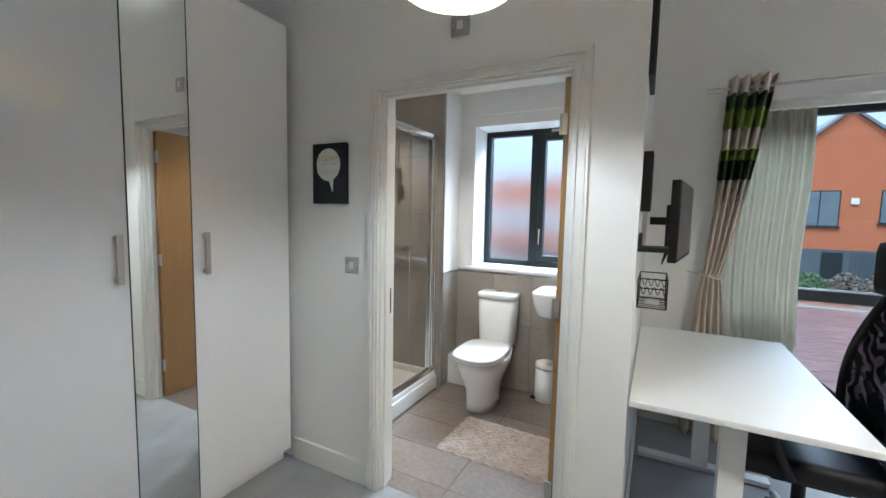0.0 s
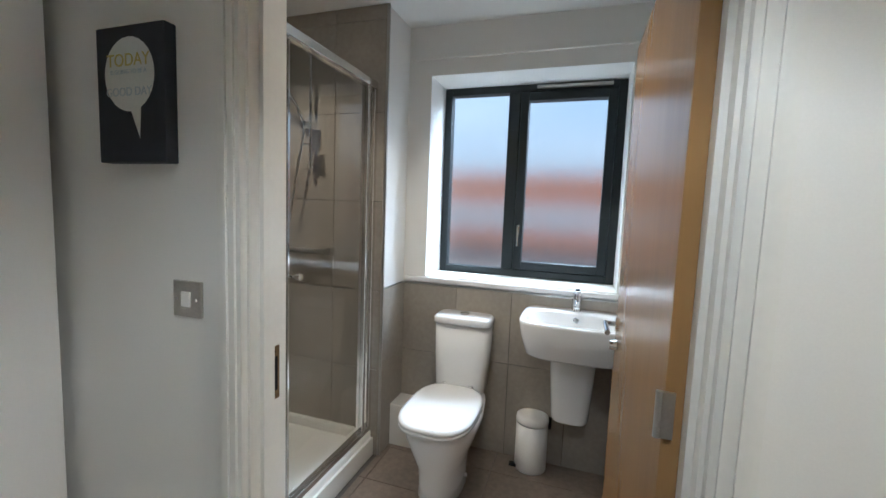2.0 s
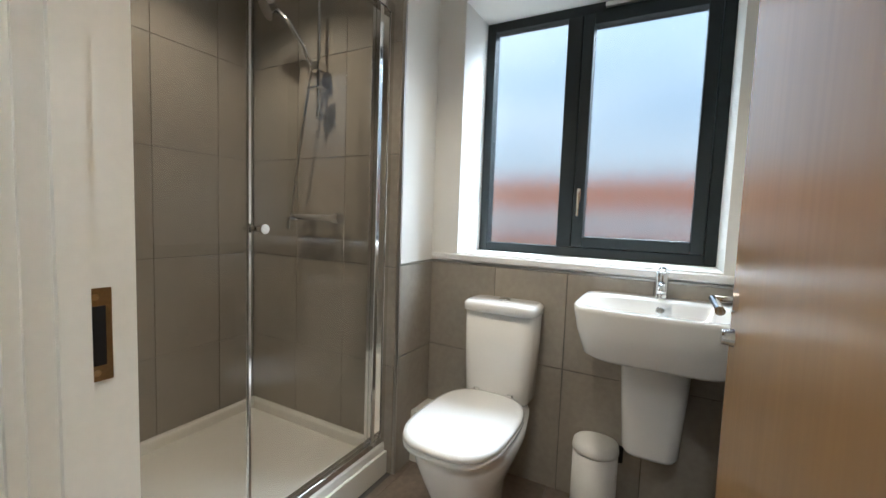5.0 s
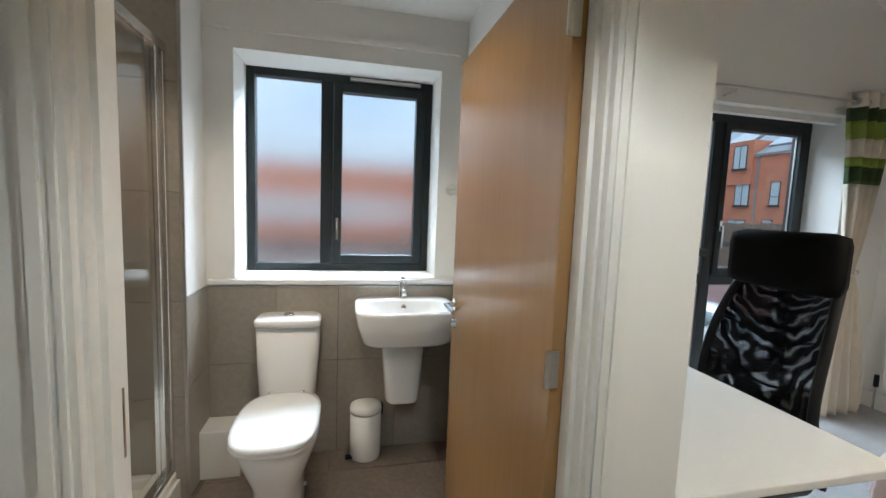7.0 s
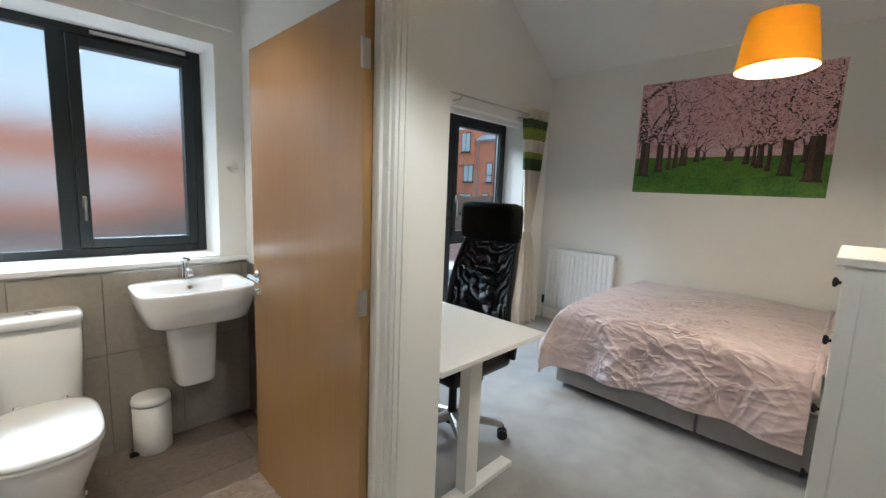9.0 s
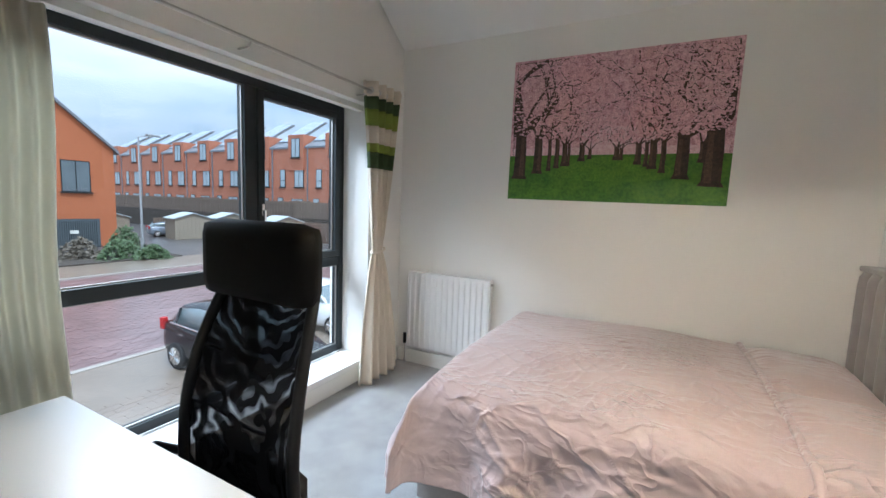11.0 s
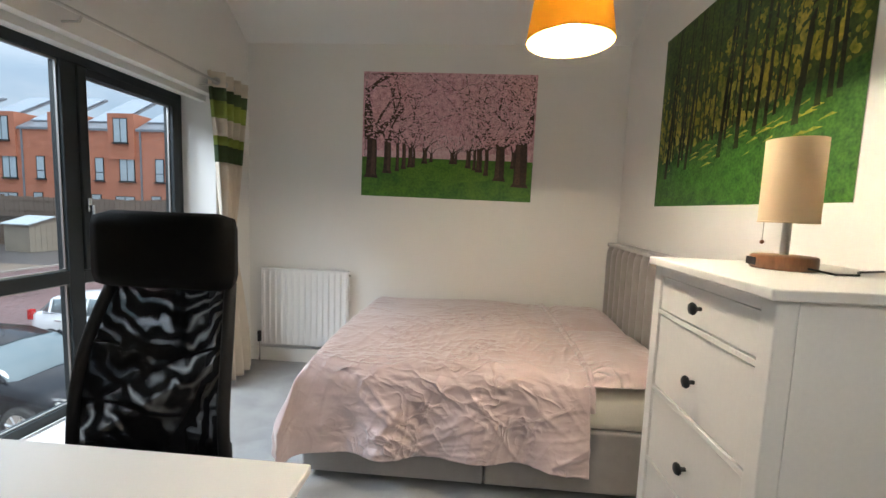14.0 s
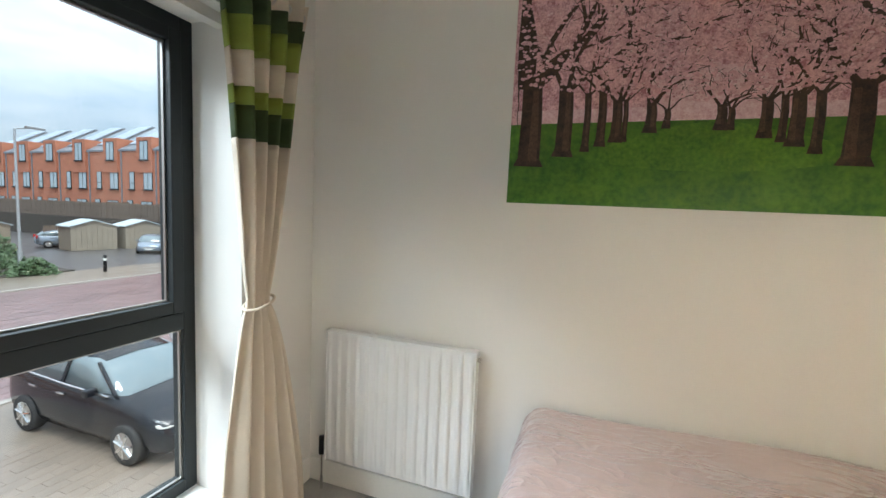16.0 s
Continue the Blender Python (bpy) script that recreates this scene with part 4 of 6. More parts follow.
            hem = 0.37 + 0.05 * noise.noise(Vector((q * 2.5, 0, 9)))
        elif dy > 0:
            y += c * min(1, dy * 8) + fold
            z += c * max(0, 1 - dy * 8)
            hem = 0.4
        else:
            z += c
        z = max(z - hang, 0.1 + 0.04 * noise.noise(Vector((p * 4, q * 4, 0))))
        if dx > 0 and dy > 0:
            x -= 0.06 * min(1, min(dx, dy) * 4)
            y += 0.04 * min(1, min(dx, dy) * 4)
        return (x, y, z)
    solid(part("cover", smooth(sheet(duvet, 300, 280)), PINK, duv), 0.012)
    hem = [Vector(duvet(i / 60, 0)) + Vector((0, -0.01, 0.012)) for i in range(52)]
    part("hem", smooth(bent([tuple(h) for h in hem], 0.016, 8)), PINK, duv, "stitched hem roll")
    for k, (px, pw) in enumerate(((2.13, 0.4), (2.83, 0.38))):
        pil = thing("pillow", pose(px, 0.83, 0.575, 0, 0, 2 - 5 * k), "dusty pink satin pillow at the headboard", "pillow", "bed pillows")

        def pillow(u, v, s):
            a, b = 2 * u - 1, 2 * v - 1
            edge = max(0.0, (1 - abs(a) ** 3.2) * (1 - abs(b) ** 3.2)) ** 0.5
            pinch = 1 - 0.05 * (1 - a * a) * abs(b) ** 2
            return (pw * a * (1 - 0.04 * (1 - b * b) * abs(a) ** 3), 0.26 * b * pinch, 0.0 + (0.1 if s > 0 else 0.012) * s * edge + 0.012 * s * noise.noise(Vector((a * 3 + k, b * 3, s))) * edge + 0.02)
        bm = sheet(lambda u, v: pillow(u, v, 1), 36, 28)
        sheet(lambda u, v: pillow(u, v, -1), 36, 28, bm)
        bmesh.ops.remove_doubles(bm, verts=bm.verts, dist=0.002)
        part("pillow_case", smooth(bm), PINK, pil)


bed()


def chest():
    t = thing("chest_of_drawers", pose(0.672, S + 0.03, 0), "tall white painted chest with five drawers", "chest of drawers")
    w, d, h = 0.558, 0.53, 1.277
    with_modifier_bevel(part("top", boxes((-0.012, -0.01, h - 0.025, w + 0.012, d + 0.02, h)), CREAM_WOOD, t), 0.004)
    part("side_panel", boxes((0, 0, 0.0, 0.02, d - 0.045, h - 0.025)), CREAM_WOOD, t)
    part("side_panel", boxes((w - 0.02, 0, 0.0, w, d - 0.045, h - 0.025)), CREAM_WOOD, t)
    part("back_panel", boxes((0.02, 0, 0.05, w - 0.02, 0.01, h - 0.025)), CREAM_WOOD, t)
    for x in (0, w - 0.045):
        with_modifier_bevel(part("front_post", boxes((x, d - 0.045, 0, x + 0.045, d, h - 0.025)), CREAM_WOOD, t), 0.003)
    levels = [1.222, 1.11, 0.853, 0.6, 0.345, 0.085]
    part("top_rail", boxes((0.045, d - 0.04, 1.222, w - 0.045, d - 0.002, h - 0.025)), CREAM_WOOD, t)
    for z in levels[1:]:
        part("rail", boxes((0.045, d - 0.04, z - 0.014, w - 0.045, d - 0.002, z)), CREAM_WOOD, t)
    tops = [1.222] + [z - 0.014 for z in levels[1:-1]]
    for z1, z0 in zip(tops, levels[1:]):
        f = part("drawer_front", boxes((0.049, d - 0.03, z0 + 0.004, w - 0.049, d - 0.006, z1 - 0.004), bevel=0.0015), CREAM_WOOD, t)
        x, z = w / 2, (z0 + z1) / 2 - (0 if z1 > 1.15 else 0.015)
        knob = smooth(lathe([(0.006, 0), (0.006, 0.012), (0.015, 0.017), (0.018, 0.022), (0.015, 0.028), (0.002, 0.03)], n=18))
        part("knob", knob, BLACK, f, "round black knob").matrix_basis = Matrix.Translation((x, d - 0.006, z)) @ pose(0, 0, 0, -90)
    # added dark filler that gives the gaps between drawers their shade
    part("gap_shade_block", boxes((0.02, 0.01, 0.085, w - 0.02, d - 0.041, 1.24)), GROUT, t, "added dark block for the shade in the drawer gaps")


chest()


def table_lamp():
    t = thing("table_lamp", pose(1.04, 0.75, 1.277), "beige cylinder table lamp with round wooden base", "table lamp")
    part("base", smooth(lathe([(0.076, 0), (0.078, 0.004), (0.078, 0.034), (0.074, 0.038)], n=32)), WALNUT, t, "round walnut base")
    part("socket_panel", boxes((-0.005, 0.07, 0.008, 0.035, 0.079, 0.03)), BLACK, t)
    part("stem", rod((0, 0, 0.04), (0, 0, 0.16), 0.011), STEEL, t)
    part("shade", smooth(lathe([(0.069, 0.13), (0.069, 0.36)], n=40, caps=False)), BEIGE_SHADE, t, "beige linen shade")
    part("shade_ring", smooth(lathe([(0.067, 0.13), (0.0705, 0.13), (0.0705, 0.135), (0.067, 0.135), (0.067, 0.13)], n=40, caps=False)), BEIGE_SHADE, t)
    bm = rod((0, 0, 0.15), (0, 0, 0.2), 0.014)
    for a in (0, 2.1, 4.2):
        tube(bm, (0, 0, 0.16), (0.068 * math.cos(a), 0.068 * math.sin(a), 0.16), 0.0015, n=6)
    part("lamp_holder", bm, STEEL, t)
    chain = part("pull_chain", rod((0.035, 0.04, 0.075), (0.035, 0.04, 0.15), 0.0012, n=6), STEEL, t)
    part("chain_bead", smooth(lathe([(0.001, 0.066), (0.006, 0.07), (0.006, 0.075), (0.001, 0.079)], 0.035, 0.04, n=10)), WALNUT, chain)
    part("flex", bent([(-0.09, 0, 0.012), (-0.14, -0.03, 0.005), (-0.12, -0.1, 0.004), (-0.05, -0.16, 0.004), (0.0, -0.27, 0.004)], 0.003), BLACK, t)


table_lamp()


# ---- posters ----
def print_mat(name, low, high, scale, rough=0.5, contrast=(0.35, 0.65)):
    m = mat(name, low, rough, var=0.0, scale=scale, fine=scale * 5, bump=0.0)
    r = [x for x in m.node_tree.nodes if x.bl_idname == "ShaderNodeValToRGB"][0].color_ramp
    r.elements[0].position, r.elements[1].position = contrast
    r.elements[0].color, r.elements[1].color = (*low, 1), (*high, 1)
    return m


P_PINK = print_mat("printed_blossom", (0.42, 0.18, 0.21), (0.85, 0.55, 0.59), 26, contrast=(0.38, 0.6))
P_PINK_PALE = print_mat("printed_far_blossom", (0.64, 0.37, 0.41), (0.88, 0.68, 0.7), 34)
P_PINK_MID = print_mat("printed_mid_blossom", (0.52, 0.26, 0.295), (0.88, 0.57, 0.61), 60)
P_GRASS_SUN = print_mat("printed_sunlit_lawn", (0.05, 0.16, 0.014), (0.14, 0.3, 0.025), 14)
P_BARK_SUN = print_mat("printed_sunlit_bark", (0.05, 0.028, 0.018), (0.15, 0.085, 0.055), 60)
P_GRASS = print_mat("printed_lawn", (0.035, 0.13, 0.012), (0.11, 0.26, 0.022), 9)
P_BARK = print_mat("printed_bark", (0.02, 0.012, 0.01), (0.085, 0.045, 0.03), 30)
P_FOREST = print_mat("printed_forest_canopy", (0.014, 0.048, 0.01), (0.1, 0.16, 0.022), 12)
P_GLADE = print_mat("printed_sunlit_glade", (0.12, 0.17, 0.01), (0.55, 0.45, 0.05), 10)
P_FERN = print_mat("printed_forest_floor", (0.01, 0.06, 0.008), (0.075, 0.21, 0.024), 16)
P_TRUNK = print_mat("printed_dark_trunk", (0.006, 0.014, 0.004), (0.035, 0.045, 0.01), 30)


def flat(bm, pts, lift):
    f = bm.faces.new([bm.verts.new((x, lift, z)) for x, z in pts])
    f.normal_update()


STROKE = 0


def limb(bm, pts, w0, w1, lift):
    """A tapering flat stroke through points."""
    global STROKE
    STROKE = (STROKE + 1) % 700
    lift -= 0.0000008 * STROKE
    n = len(pts) - 1
    left, right = [], []
    for i, (x, z) in enumerate(pts):
        a, b = pts[max(0, i - 1)], pts[min(n, i + 1)]
        dx, dz = b[0] - a[0], b[1] - a[1]
        k = math.hypot(dx, dz) or 1
        w = w0 + (w1 - w0) * i / n
        left.append((x - dz / k * w, z + dx / k * w))
        right.append((x + dz / k * w, z - dx / k * w))
    for i in range(n):
        flat(bm, (left[i], right[i], right[i + 1], left[i + 1]), lift)


def branch(bm, rng, x, z, ang, length, w, lift, depth, bounds):
    pts = [(x, z)]
    for _ in range(4):
        ang += rng.uniform(-0.3, 0.3)
        x, z = x + math.cos(ang) * length / 4, z + math.sin(ang) * length / 4
        x, z = min(max(x, bounds[0]), bounds[1]), min(z, bounds[2])
        pts.append((x, z))
    limb(bm, pts, w, w * 0.5, lift)
    if depth:
        for s in (-1, 1):
            branch(bm, rng, *pts[rng.choice((2, 3, 4))], ang + s * rng.uniform(0.3, 0.8), length * 0.72, w * 0.55, lift, depth - 1, bounds)


def cherry_poster():
    # local x runs south along the wall, y out of the wall
    t = thing("blossom_poster", Matrix.Translation((E - 0.001, 2.605, 1.503)) @ pose(0, 0, 0, 0, 0, -90) @ pose(0, 0, 0, 0, 0.5, 0), "landscape poster of a pink cherry avenue over grass", "poster")
    w, h, hz = 1.425, 1.018, 0.33
    base = part("paper", boxes((0, -0.002, 0, w, 0, h)), PALE, t)
    rng = random.Random(5)
    y = -0.0025
    bm = bmesh.new(); flat(bm, ((0, 0), (w, 0), (w, hz - 0.005), (0.82, hz + 0.004), (0.68, hz + 0.004), (0, hz - 0.005)), y)
    part("printed_lawn", bm, P_GRASS, t)
    bm = bmesh.new(); flat(bm, ((0, hz - 0.005), (0.68, hz + 0.004), (0.82, hz + 0.004), (w, hz - 0.005), (w, h), (0, h)), y)
    part("printed_blossom", bm, P_PINK, t)
    bm = bmesh.new(); flat(bm, [(0.75 + 0.26 * math.cos(a) * (1 + 0.15 * math.sin(5 * a)), hz + 0.1 + 0.09 * math.sin(a)) for a in [i * math.pi / 12 for i in range(24)]], y - 0.0004)
    part("printed_far_blossom", bm, P_PINK_PALE, t)
    # a pale far end of the avenue, sunlit grass and shade under the rows
    bm = bmesh.new(); flat(bm, ((0.02, hz - 0.003), (w - 0.02, hz - 0.003), (w - 0.02, hz + 0.05), (0.02, hz + 0.05)), y - 0.0003)
    part("printed_haze", bm, P_PINK_PALE, t)
    bm = bmesh.new(); flat(bm, [(0.74 + 0.36 * math.cos(a) * (1 - 0.45 * math.sin(a)) * (1 + 0.06 * math.sin(7 * a)), 0.23 + 0.09 * math.sin(a)) for a in [i * math.pi / 16 for i in range(32)]], y - 0.0003)
    part("printed_sunlit_lawn", bm, P_GRASS_SUN, t)
    # (x, foot, half width, height of the trunk)
    trees = [(0.08, 0.165, 0.046, 0.33), (0.215, 0.205, 0.032, 0.27), (0.3, 0.225, 0.014, 0.22), (0.355, 0.245, 0.017, 0.2), (0.41, 0.26, 0.02, 0.15), (0.44, 0.262, 0.01, 0.15), (0.53, 0.295, 0.02, 0.1), (0.585, 0.31, 0.012, 0.06),
             (0.76, 0.3, 0.018, 0.08), (0.79, 0.3, 0.012, 0.07), (0.895, 0.27, 0.02, 0.13), (0.945, 0.255, 0.013, 0.15), (0.985, 0.24, 0.024, 0.17), (1.045, 0.215, 0.017, 0.2), (1.155, 0.175, 0.04, 0.27), (1.265, 0.28, 0.02, 0.12), (1.325, 0.13, 0.055, 0.36)]
    bounds = (0.024, w - 0.024, h - 0.018)
    bm, light = bmesh.new(), bmesh.new()
    for x, z, k, hh in trees:
        limb(bm, [(x, z - 0.012), (x + 0.001, z + 0.02)], k * 1.35, k * 0.98, y - 0.0008)
        limb(bm, [(x + 0.001, z + 0.02), (x + 0.004, z + hh * 0.6), (x, z + hh)], k * 0.98, k * 0.85, y - 0.0008)
        side = 0.35 if x < 0.75 else -0.35
        limb(light, [(x + side * k, z + 0.01), (x + side * k * 1.1, z + hh * 0.5), (x + side * k, z + hh * 0.9)], k * 0.42, k * 0.25, y - 0.0014)
        for a in (0.45, -0.3, -0.75):
            branch(bm, rng, x - a * k, z + hh * 0.97, math.pi / 2 + a * rng.uniform(0.8, 1.3), min(0.36, hh * 1.15), k * 0.3, y - 0.0008, 3 if k > 0.025 else 2, bounds)
    limb(bm, [(0.07, 0.47), (0.16, 0.57), (0.29, 0.66), (0.41, 0.8)], 0.022, 0.008, y - 0.0008)
    limb(bm, [(0.045, 0.47), (0.034, 0.65), (0.036, 0.86), (0.14, 0.95), (0.25, 1.005)], 0.026, 0.012, y - 0.0008)
    limb(bm, [(0.07, 0.5), (0.075, 0.66), (0.05, 0.78)], 0.018, 0.01, y - 0.0008)
    for x, z, a in ((0.01, 0.88, 0.2), (w - 0.01, 0.7, 2.6), (w - 0.01, 0.88, 2.9), (0.55, 1.0, -0.9), (0.85, 1.0, -1.2), (1.0, 1.0, -2.0), (1.2, 1.0, -1.8)):
        branch(bm, rng, x, z, a, 0.26, 0.005, y - 0.0008, 3, bounds)
    tagged(part("printed_grove", bm, P_BARK, t), kind="stuff")
    tagged(part("printed_bark_light", light, P_BARK_SUN, t), kind="stuff")
    lift = y - 0.0018
    for name, mm, count, size in (("printed_dark_foliage", P_PINK, 1500, 0.014), ("printed_foliage", P_PINK_MID, 2200, 0.013), ("printed_pale_foliage", P_PINK_PALE, 500, 0.008)):
        bm = bmesh.new()
        for _ in range(count):
            x = rng.uniform(0.02, w - 0.02)
            low = hz + 0.06 + 0.13 * abs(x - 0.72)
            z = rng.uniform(low, h - 0.02)
            if x < 0.33 and rng.random() < 0.5:
                continue
            k = size * rng.uniform(0.4, 1.0)
            flat(bm, [(x + k * rng.uniform(0.6, 1.3) * math.cos(q * 1.05), z + k * rng.uniform(0.35, 0.9) * math.sin(q * 1.05)) for q in range(6)], lift)
            lift -= 0.0000008
        tagged(part(name, bm, mm, t), kind="stuff")


cherry_poster()


def forest_poster():
    # local x runs west along the wall, y into the wall
    t = thing("forest_poster", Matrix.Translation((2.62, S + 0.001, 1.478)) @ pose(0, 0, 0, 0, 0, 180), "landscape poster of a sunlit green beech forest", "poster")
    w, h = 1.43, 1.035
    part("paper", boxes((0, -0.002, 0, w, 0, h)), PALE, t)
    rng = random.Random(8)
    y = -0.0025
    bm = bmesh.new(); flat(bm, ((0, 0.28), (0.5, 0.34), (w, 0.46), (w, h), (0, h)), y)
    part("printed_canopy", bm, P_FOREST, t)
    bm = bmesh.new(); flat(bm, ((0, 0), (w, 0), (w, 0.46), (0.5, 0.34), (0, 0.28)), y)
    part("printed_forest_floor", bm, P_FERN, t)
    bm = bmesh.new()
    for i in range(800):
        x = rng.uniform(0.02, w - 0.02)
        z = rng.gauss(0.42 + 0.16 * x, 0.15)
        if 0.26 + 0.12 * x < z < h - 0.03:
            r = rng.uniform(0.006, 0.026)
            flat(bm, [(x + r * rng.uniform(0.4, 1) * math.cos(k * 1.05), z + r * rng.uniform(0.6, 1.6) * math.sin(k * 1.05)) for k in range(6)], y - 0.0004 - 0.000001 * i)
    for _ in range(40):
        x, z = rng.uniform(0.05, w - 0.15), rng.uniform(0.2, 0.36)
        flat(bm, ((x, z), (x + rng.uniform(0.05, 0.12), z + 0.012), (x + 0.06, z + 0.02)), y - 0.0004)
    tagged(part("printed_sunlight", bm, P_GLADE, t), kind="stuff")
    bm = bmesh.new()
    for k in range(26):
        x = 0.04 + (w - 0.1) * (k + rng.uniform(0, 0.8)) / 26
        near = rng.random() ** 2
        z = 0.28 + 0.12 * x - 0.14 * near
        r = 0.004 + 0.013 * near
        lean = rng.uniform(-0.01, 0.07)
        limb(bm, [(x, z), (x, z + 0.03), (min(max(x + lean * 0.5, 0.02), w - 0.02), (z + h) / 2), (min(max(x + lean, 0.02), w - 0.02), h - 0.003)], r * 1.2, r * 0.6, y - 0.0014)
    tagged(part("printed_grove", bm, P_TRUNK, t), kind="stuff")
    bm = bmesh.new()
    for i in range(500):
        x, z = rng.uniform(0.02, w - 0.02), rng.uniform(0.62, h - 0.02)
        r = rng.uniform(0.006, 0.018)
        flat(bm, [(x + r * rng.uniform(0.5, 1.2) * math.cos(k * 1.05), z + r * rng.uniform(0.3, 1) * math.sin(k * 1.05)) for k in range(6)], y - 0.0022 - 0.000001 * i)
    tagged(part("printed_foliage", bm, P_FOREST, t), kind="stuff")


forest_poster()


# ---- bathroom ----
def toilet():
    t = thing("toilet", pose(-1.012, N, 0), "white close-coupled ceramic toilet with closed lid", "toilet")
    rings = []
    for z, rx, yf, yb in ((0, 0.11, -0.56, -0.2), (0.06, 0.105, -0.56, -0.2), (0.16, 0.11, -0.58, -0.17), (0.25, 0.145, -0.62, -0.13), (0.33, 0.175, -0.65, -0.08), (0.4, 0.18, -0.66, -0.05)):
        rings.append(oval(0, (yf + yb) / 2, z, rx, (yb - yf) / 2, 32, 2.5))
    part("bowl", smooth(loft(rings)), CERAMIC, t)
    seat = part("seat", smooth(loft([oval(0, -0.435, z, rx, ry, 32, 3.0) for z, rx, ry in ((0.402, 0.175, 0.255), (0.404, 0.182, 0.262), (0.418, 0.182, 0.262))])), CERAMIC, t)
    part("lid", smooth(loft([oval(0, -0.435, z, rx, ry, 32, 3.0) for z, rx, ry in ((0.421, 0.179, 0.259), (0.425, 0.183, 0.264), (0.438, 0.18, 0.261), (0.444, 0.165, 0.24))])), CERAMIC, seat, "closed white lid")
    for x in (-0.075, 0.075):
        part("lid_hinge", rod((x, -0.175, 0.42), (x, -0.175, 0.448), 0.014), CHROME, seat)
    part("cistern", smooth(loft([oval(0, -0.09, z, rx, 0.088, 28, 5) for z, rx in ((0.4, 0.13), (0.41, 0.142), (0.6, 0.152), (0.775, 0.156))])), CERAMIC, t)
    lid = part("cistern_lid", smooth(loft([oval(0, -0.093, z, rx, ry, 28, 5) for z, rx, ry in ((0.778, 0.158, 0.092), (0.78, 0.163, 0.096), (0.808, 0.163, 0.096), (0.82, 0.15, 0.085))])), CERAMIC, t)
    part("flush_button", smooth(lathe([(0.026, 0.818), (0.026, 0.826), (0.022, 0.829)], 0, -0.09, n=24)), CHROME, lid, "chrome dual flush button")
    part("floor_screw_cover", rod((0.105, -0.35, 0.05), (0.117, -0.35, 0.05), 0.009), WHITE, t)


toilet()


def basin():
    t = thing("wash_basin", pose(-0.415, N, 0), "white ceramic wash basin on half pedestal", "basin")
    outer = [oval(0, -0.215, z, rx, ry, 36, 5) for z, rx, ry in ((0.725, 0.2, 0.17), (0.74, 0.225, 0.19), (0.82, 0.25, 0.21), (0.885, 0.262, 0.215), (0.895, 0.262, 0.215), (0.9, 0.257, 0.211))]
    inner = [oval(0, -0.25, z, rx, ry, 36, 4) for z, rx, ry in ((0.9, 0.232, 0.148), (0.89, 0.224, 0.14), (0.83, 0.19, 0.115), (0.795, 0.13, 0.08))]
    part("bowl", smooth(loft(outer + inner)), CERAMIC, t)
    part("half_pedestal", smooth(loft([oval(0, -0.12, z, rx, 0.11, 24, 4) for z, rx in ((0.36, 0.085), (0.37, 0.093), (0.55, 0.105), (0.728, 0.115))])), CERAMIC, t)
    part("waste", rod((0, -0.25, 0.796), (0, -0.25, 0.8), 0.022, n=20), CHROME, t)
    part("overflow", smooth(lathe([(0.008, -0.003), (0.014, -0.003), (0.014, 0.003), (0.008, 0.003)], n=16)), CHROME, t).matrix_basis = Matrix.Translation((0, -0.128, 0.865)) @ pose(0, 0, 0, 65)
    tap = part("tap", smooth(lathe([(0.026, 0.9), (0.022, 0.906), (0.022, 0.985), (0.02, 1.0)], 0, -0.055, n=24)), CHROME, t, "chrome mono mixer tap")
    part("spout", smooth(bent([(0, -0.06, 0.955), (0, -0.12, 0.958), (0, -0.155, 0.945), (0, -0.16, 0.932)], 0.014, 12)), CHROME, tap)
    part("tap_lever", boxes((-0.012, -0.12, 1.003, 0.012, -0.035, 1.016), bevel=0.004), CHROME, tap)


basin()


def pedal_bin():
    t = thing("pedal_bin", pose(-0.605, 3.525, 0), "small white cylindrical pedal bin", "bin")
    part("body", smooth(lathe([(0.083, 0), (0.086, 0.008), (0.086, 0.262)], n=32)), CREAM_WOOD, t)
    part("lid", smooth(lathe([(0.088, 0.265), (0.089, 0.277), (0.085, 0.297), (0.06, 0.306), (0.01, 0.309)], n=32)), CREAM_WOOD, t)
    part("lid_hinge", boxes((0.06, 0.045, 0.21, 0.1, 0.085, 0.275), bevel=0.006), BLACK, t)
    part("pedal", boxes((-0.11, -0.05, 0.008, -0.06, -0.02, 0.022), bevel=0.004), BLACK, t, "black foot pedal")


pedal_bin()

boxing = thing("pipe_boxing", pose(-1.436, N, 0), "low white boxed-in pipe cover", "pipe boxing")
with_modifier_bevel(part("casing", boxes((0.0, -0.17, 0, 0.2, 0, 0.25)), ACRYLIC, boxing), 0.004)

rug = thing("bath_mat", pose(-0.65, 2.725, 0.0, 0, 0, -2), "beige bobbly chenille bath mat on tiles", "bath mat")
part("mat_surface", smooth(sheet(lambda u, v: ((u - 0.5) * 0.76 + 0.004 * math.sin(40 * v), (v - 0.5) * 0.47 + 0.004 * math.sin(47 * u), 0.003 + 0.014 * min(1, 12 * min(u, 1 - u, v, 1 - v)) + 0.007 * noise.noise(Vector((u * 45, v * 38, 0)))), 110, 90)), RUG, rug)

ring_hook = thing("robe_hook", pose(-0.14, N, 1.52), "round clear suction hook on the wall", "hook")
part("disc", smooth(lathe([(0.034, 0), (0.034, 0.004), (0.01, 0.012)], n=24)), PALE, ring_hook).matrix_basis = pose(0, 0, 0, 90)
part("hook_arm", boxes((-0.025, -0.02, -0.004, 0.025, -0.01, 0.004), bevel=0.002), CHROME, ring_hook)

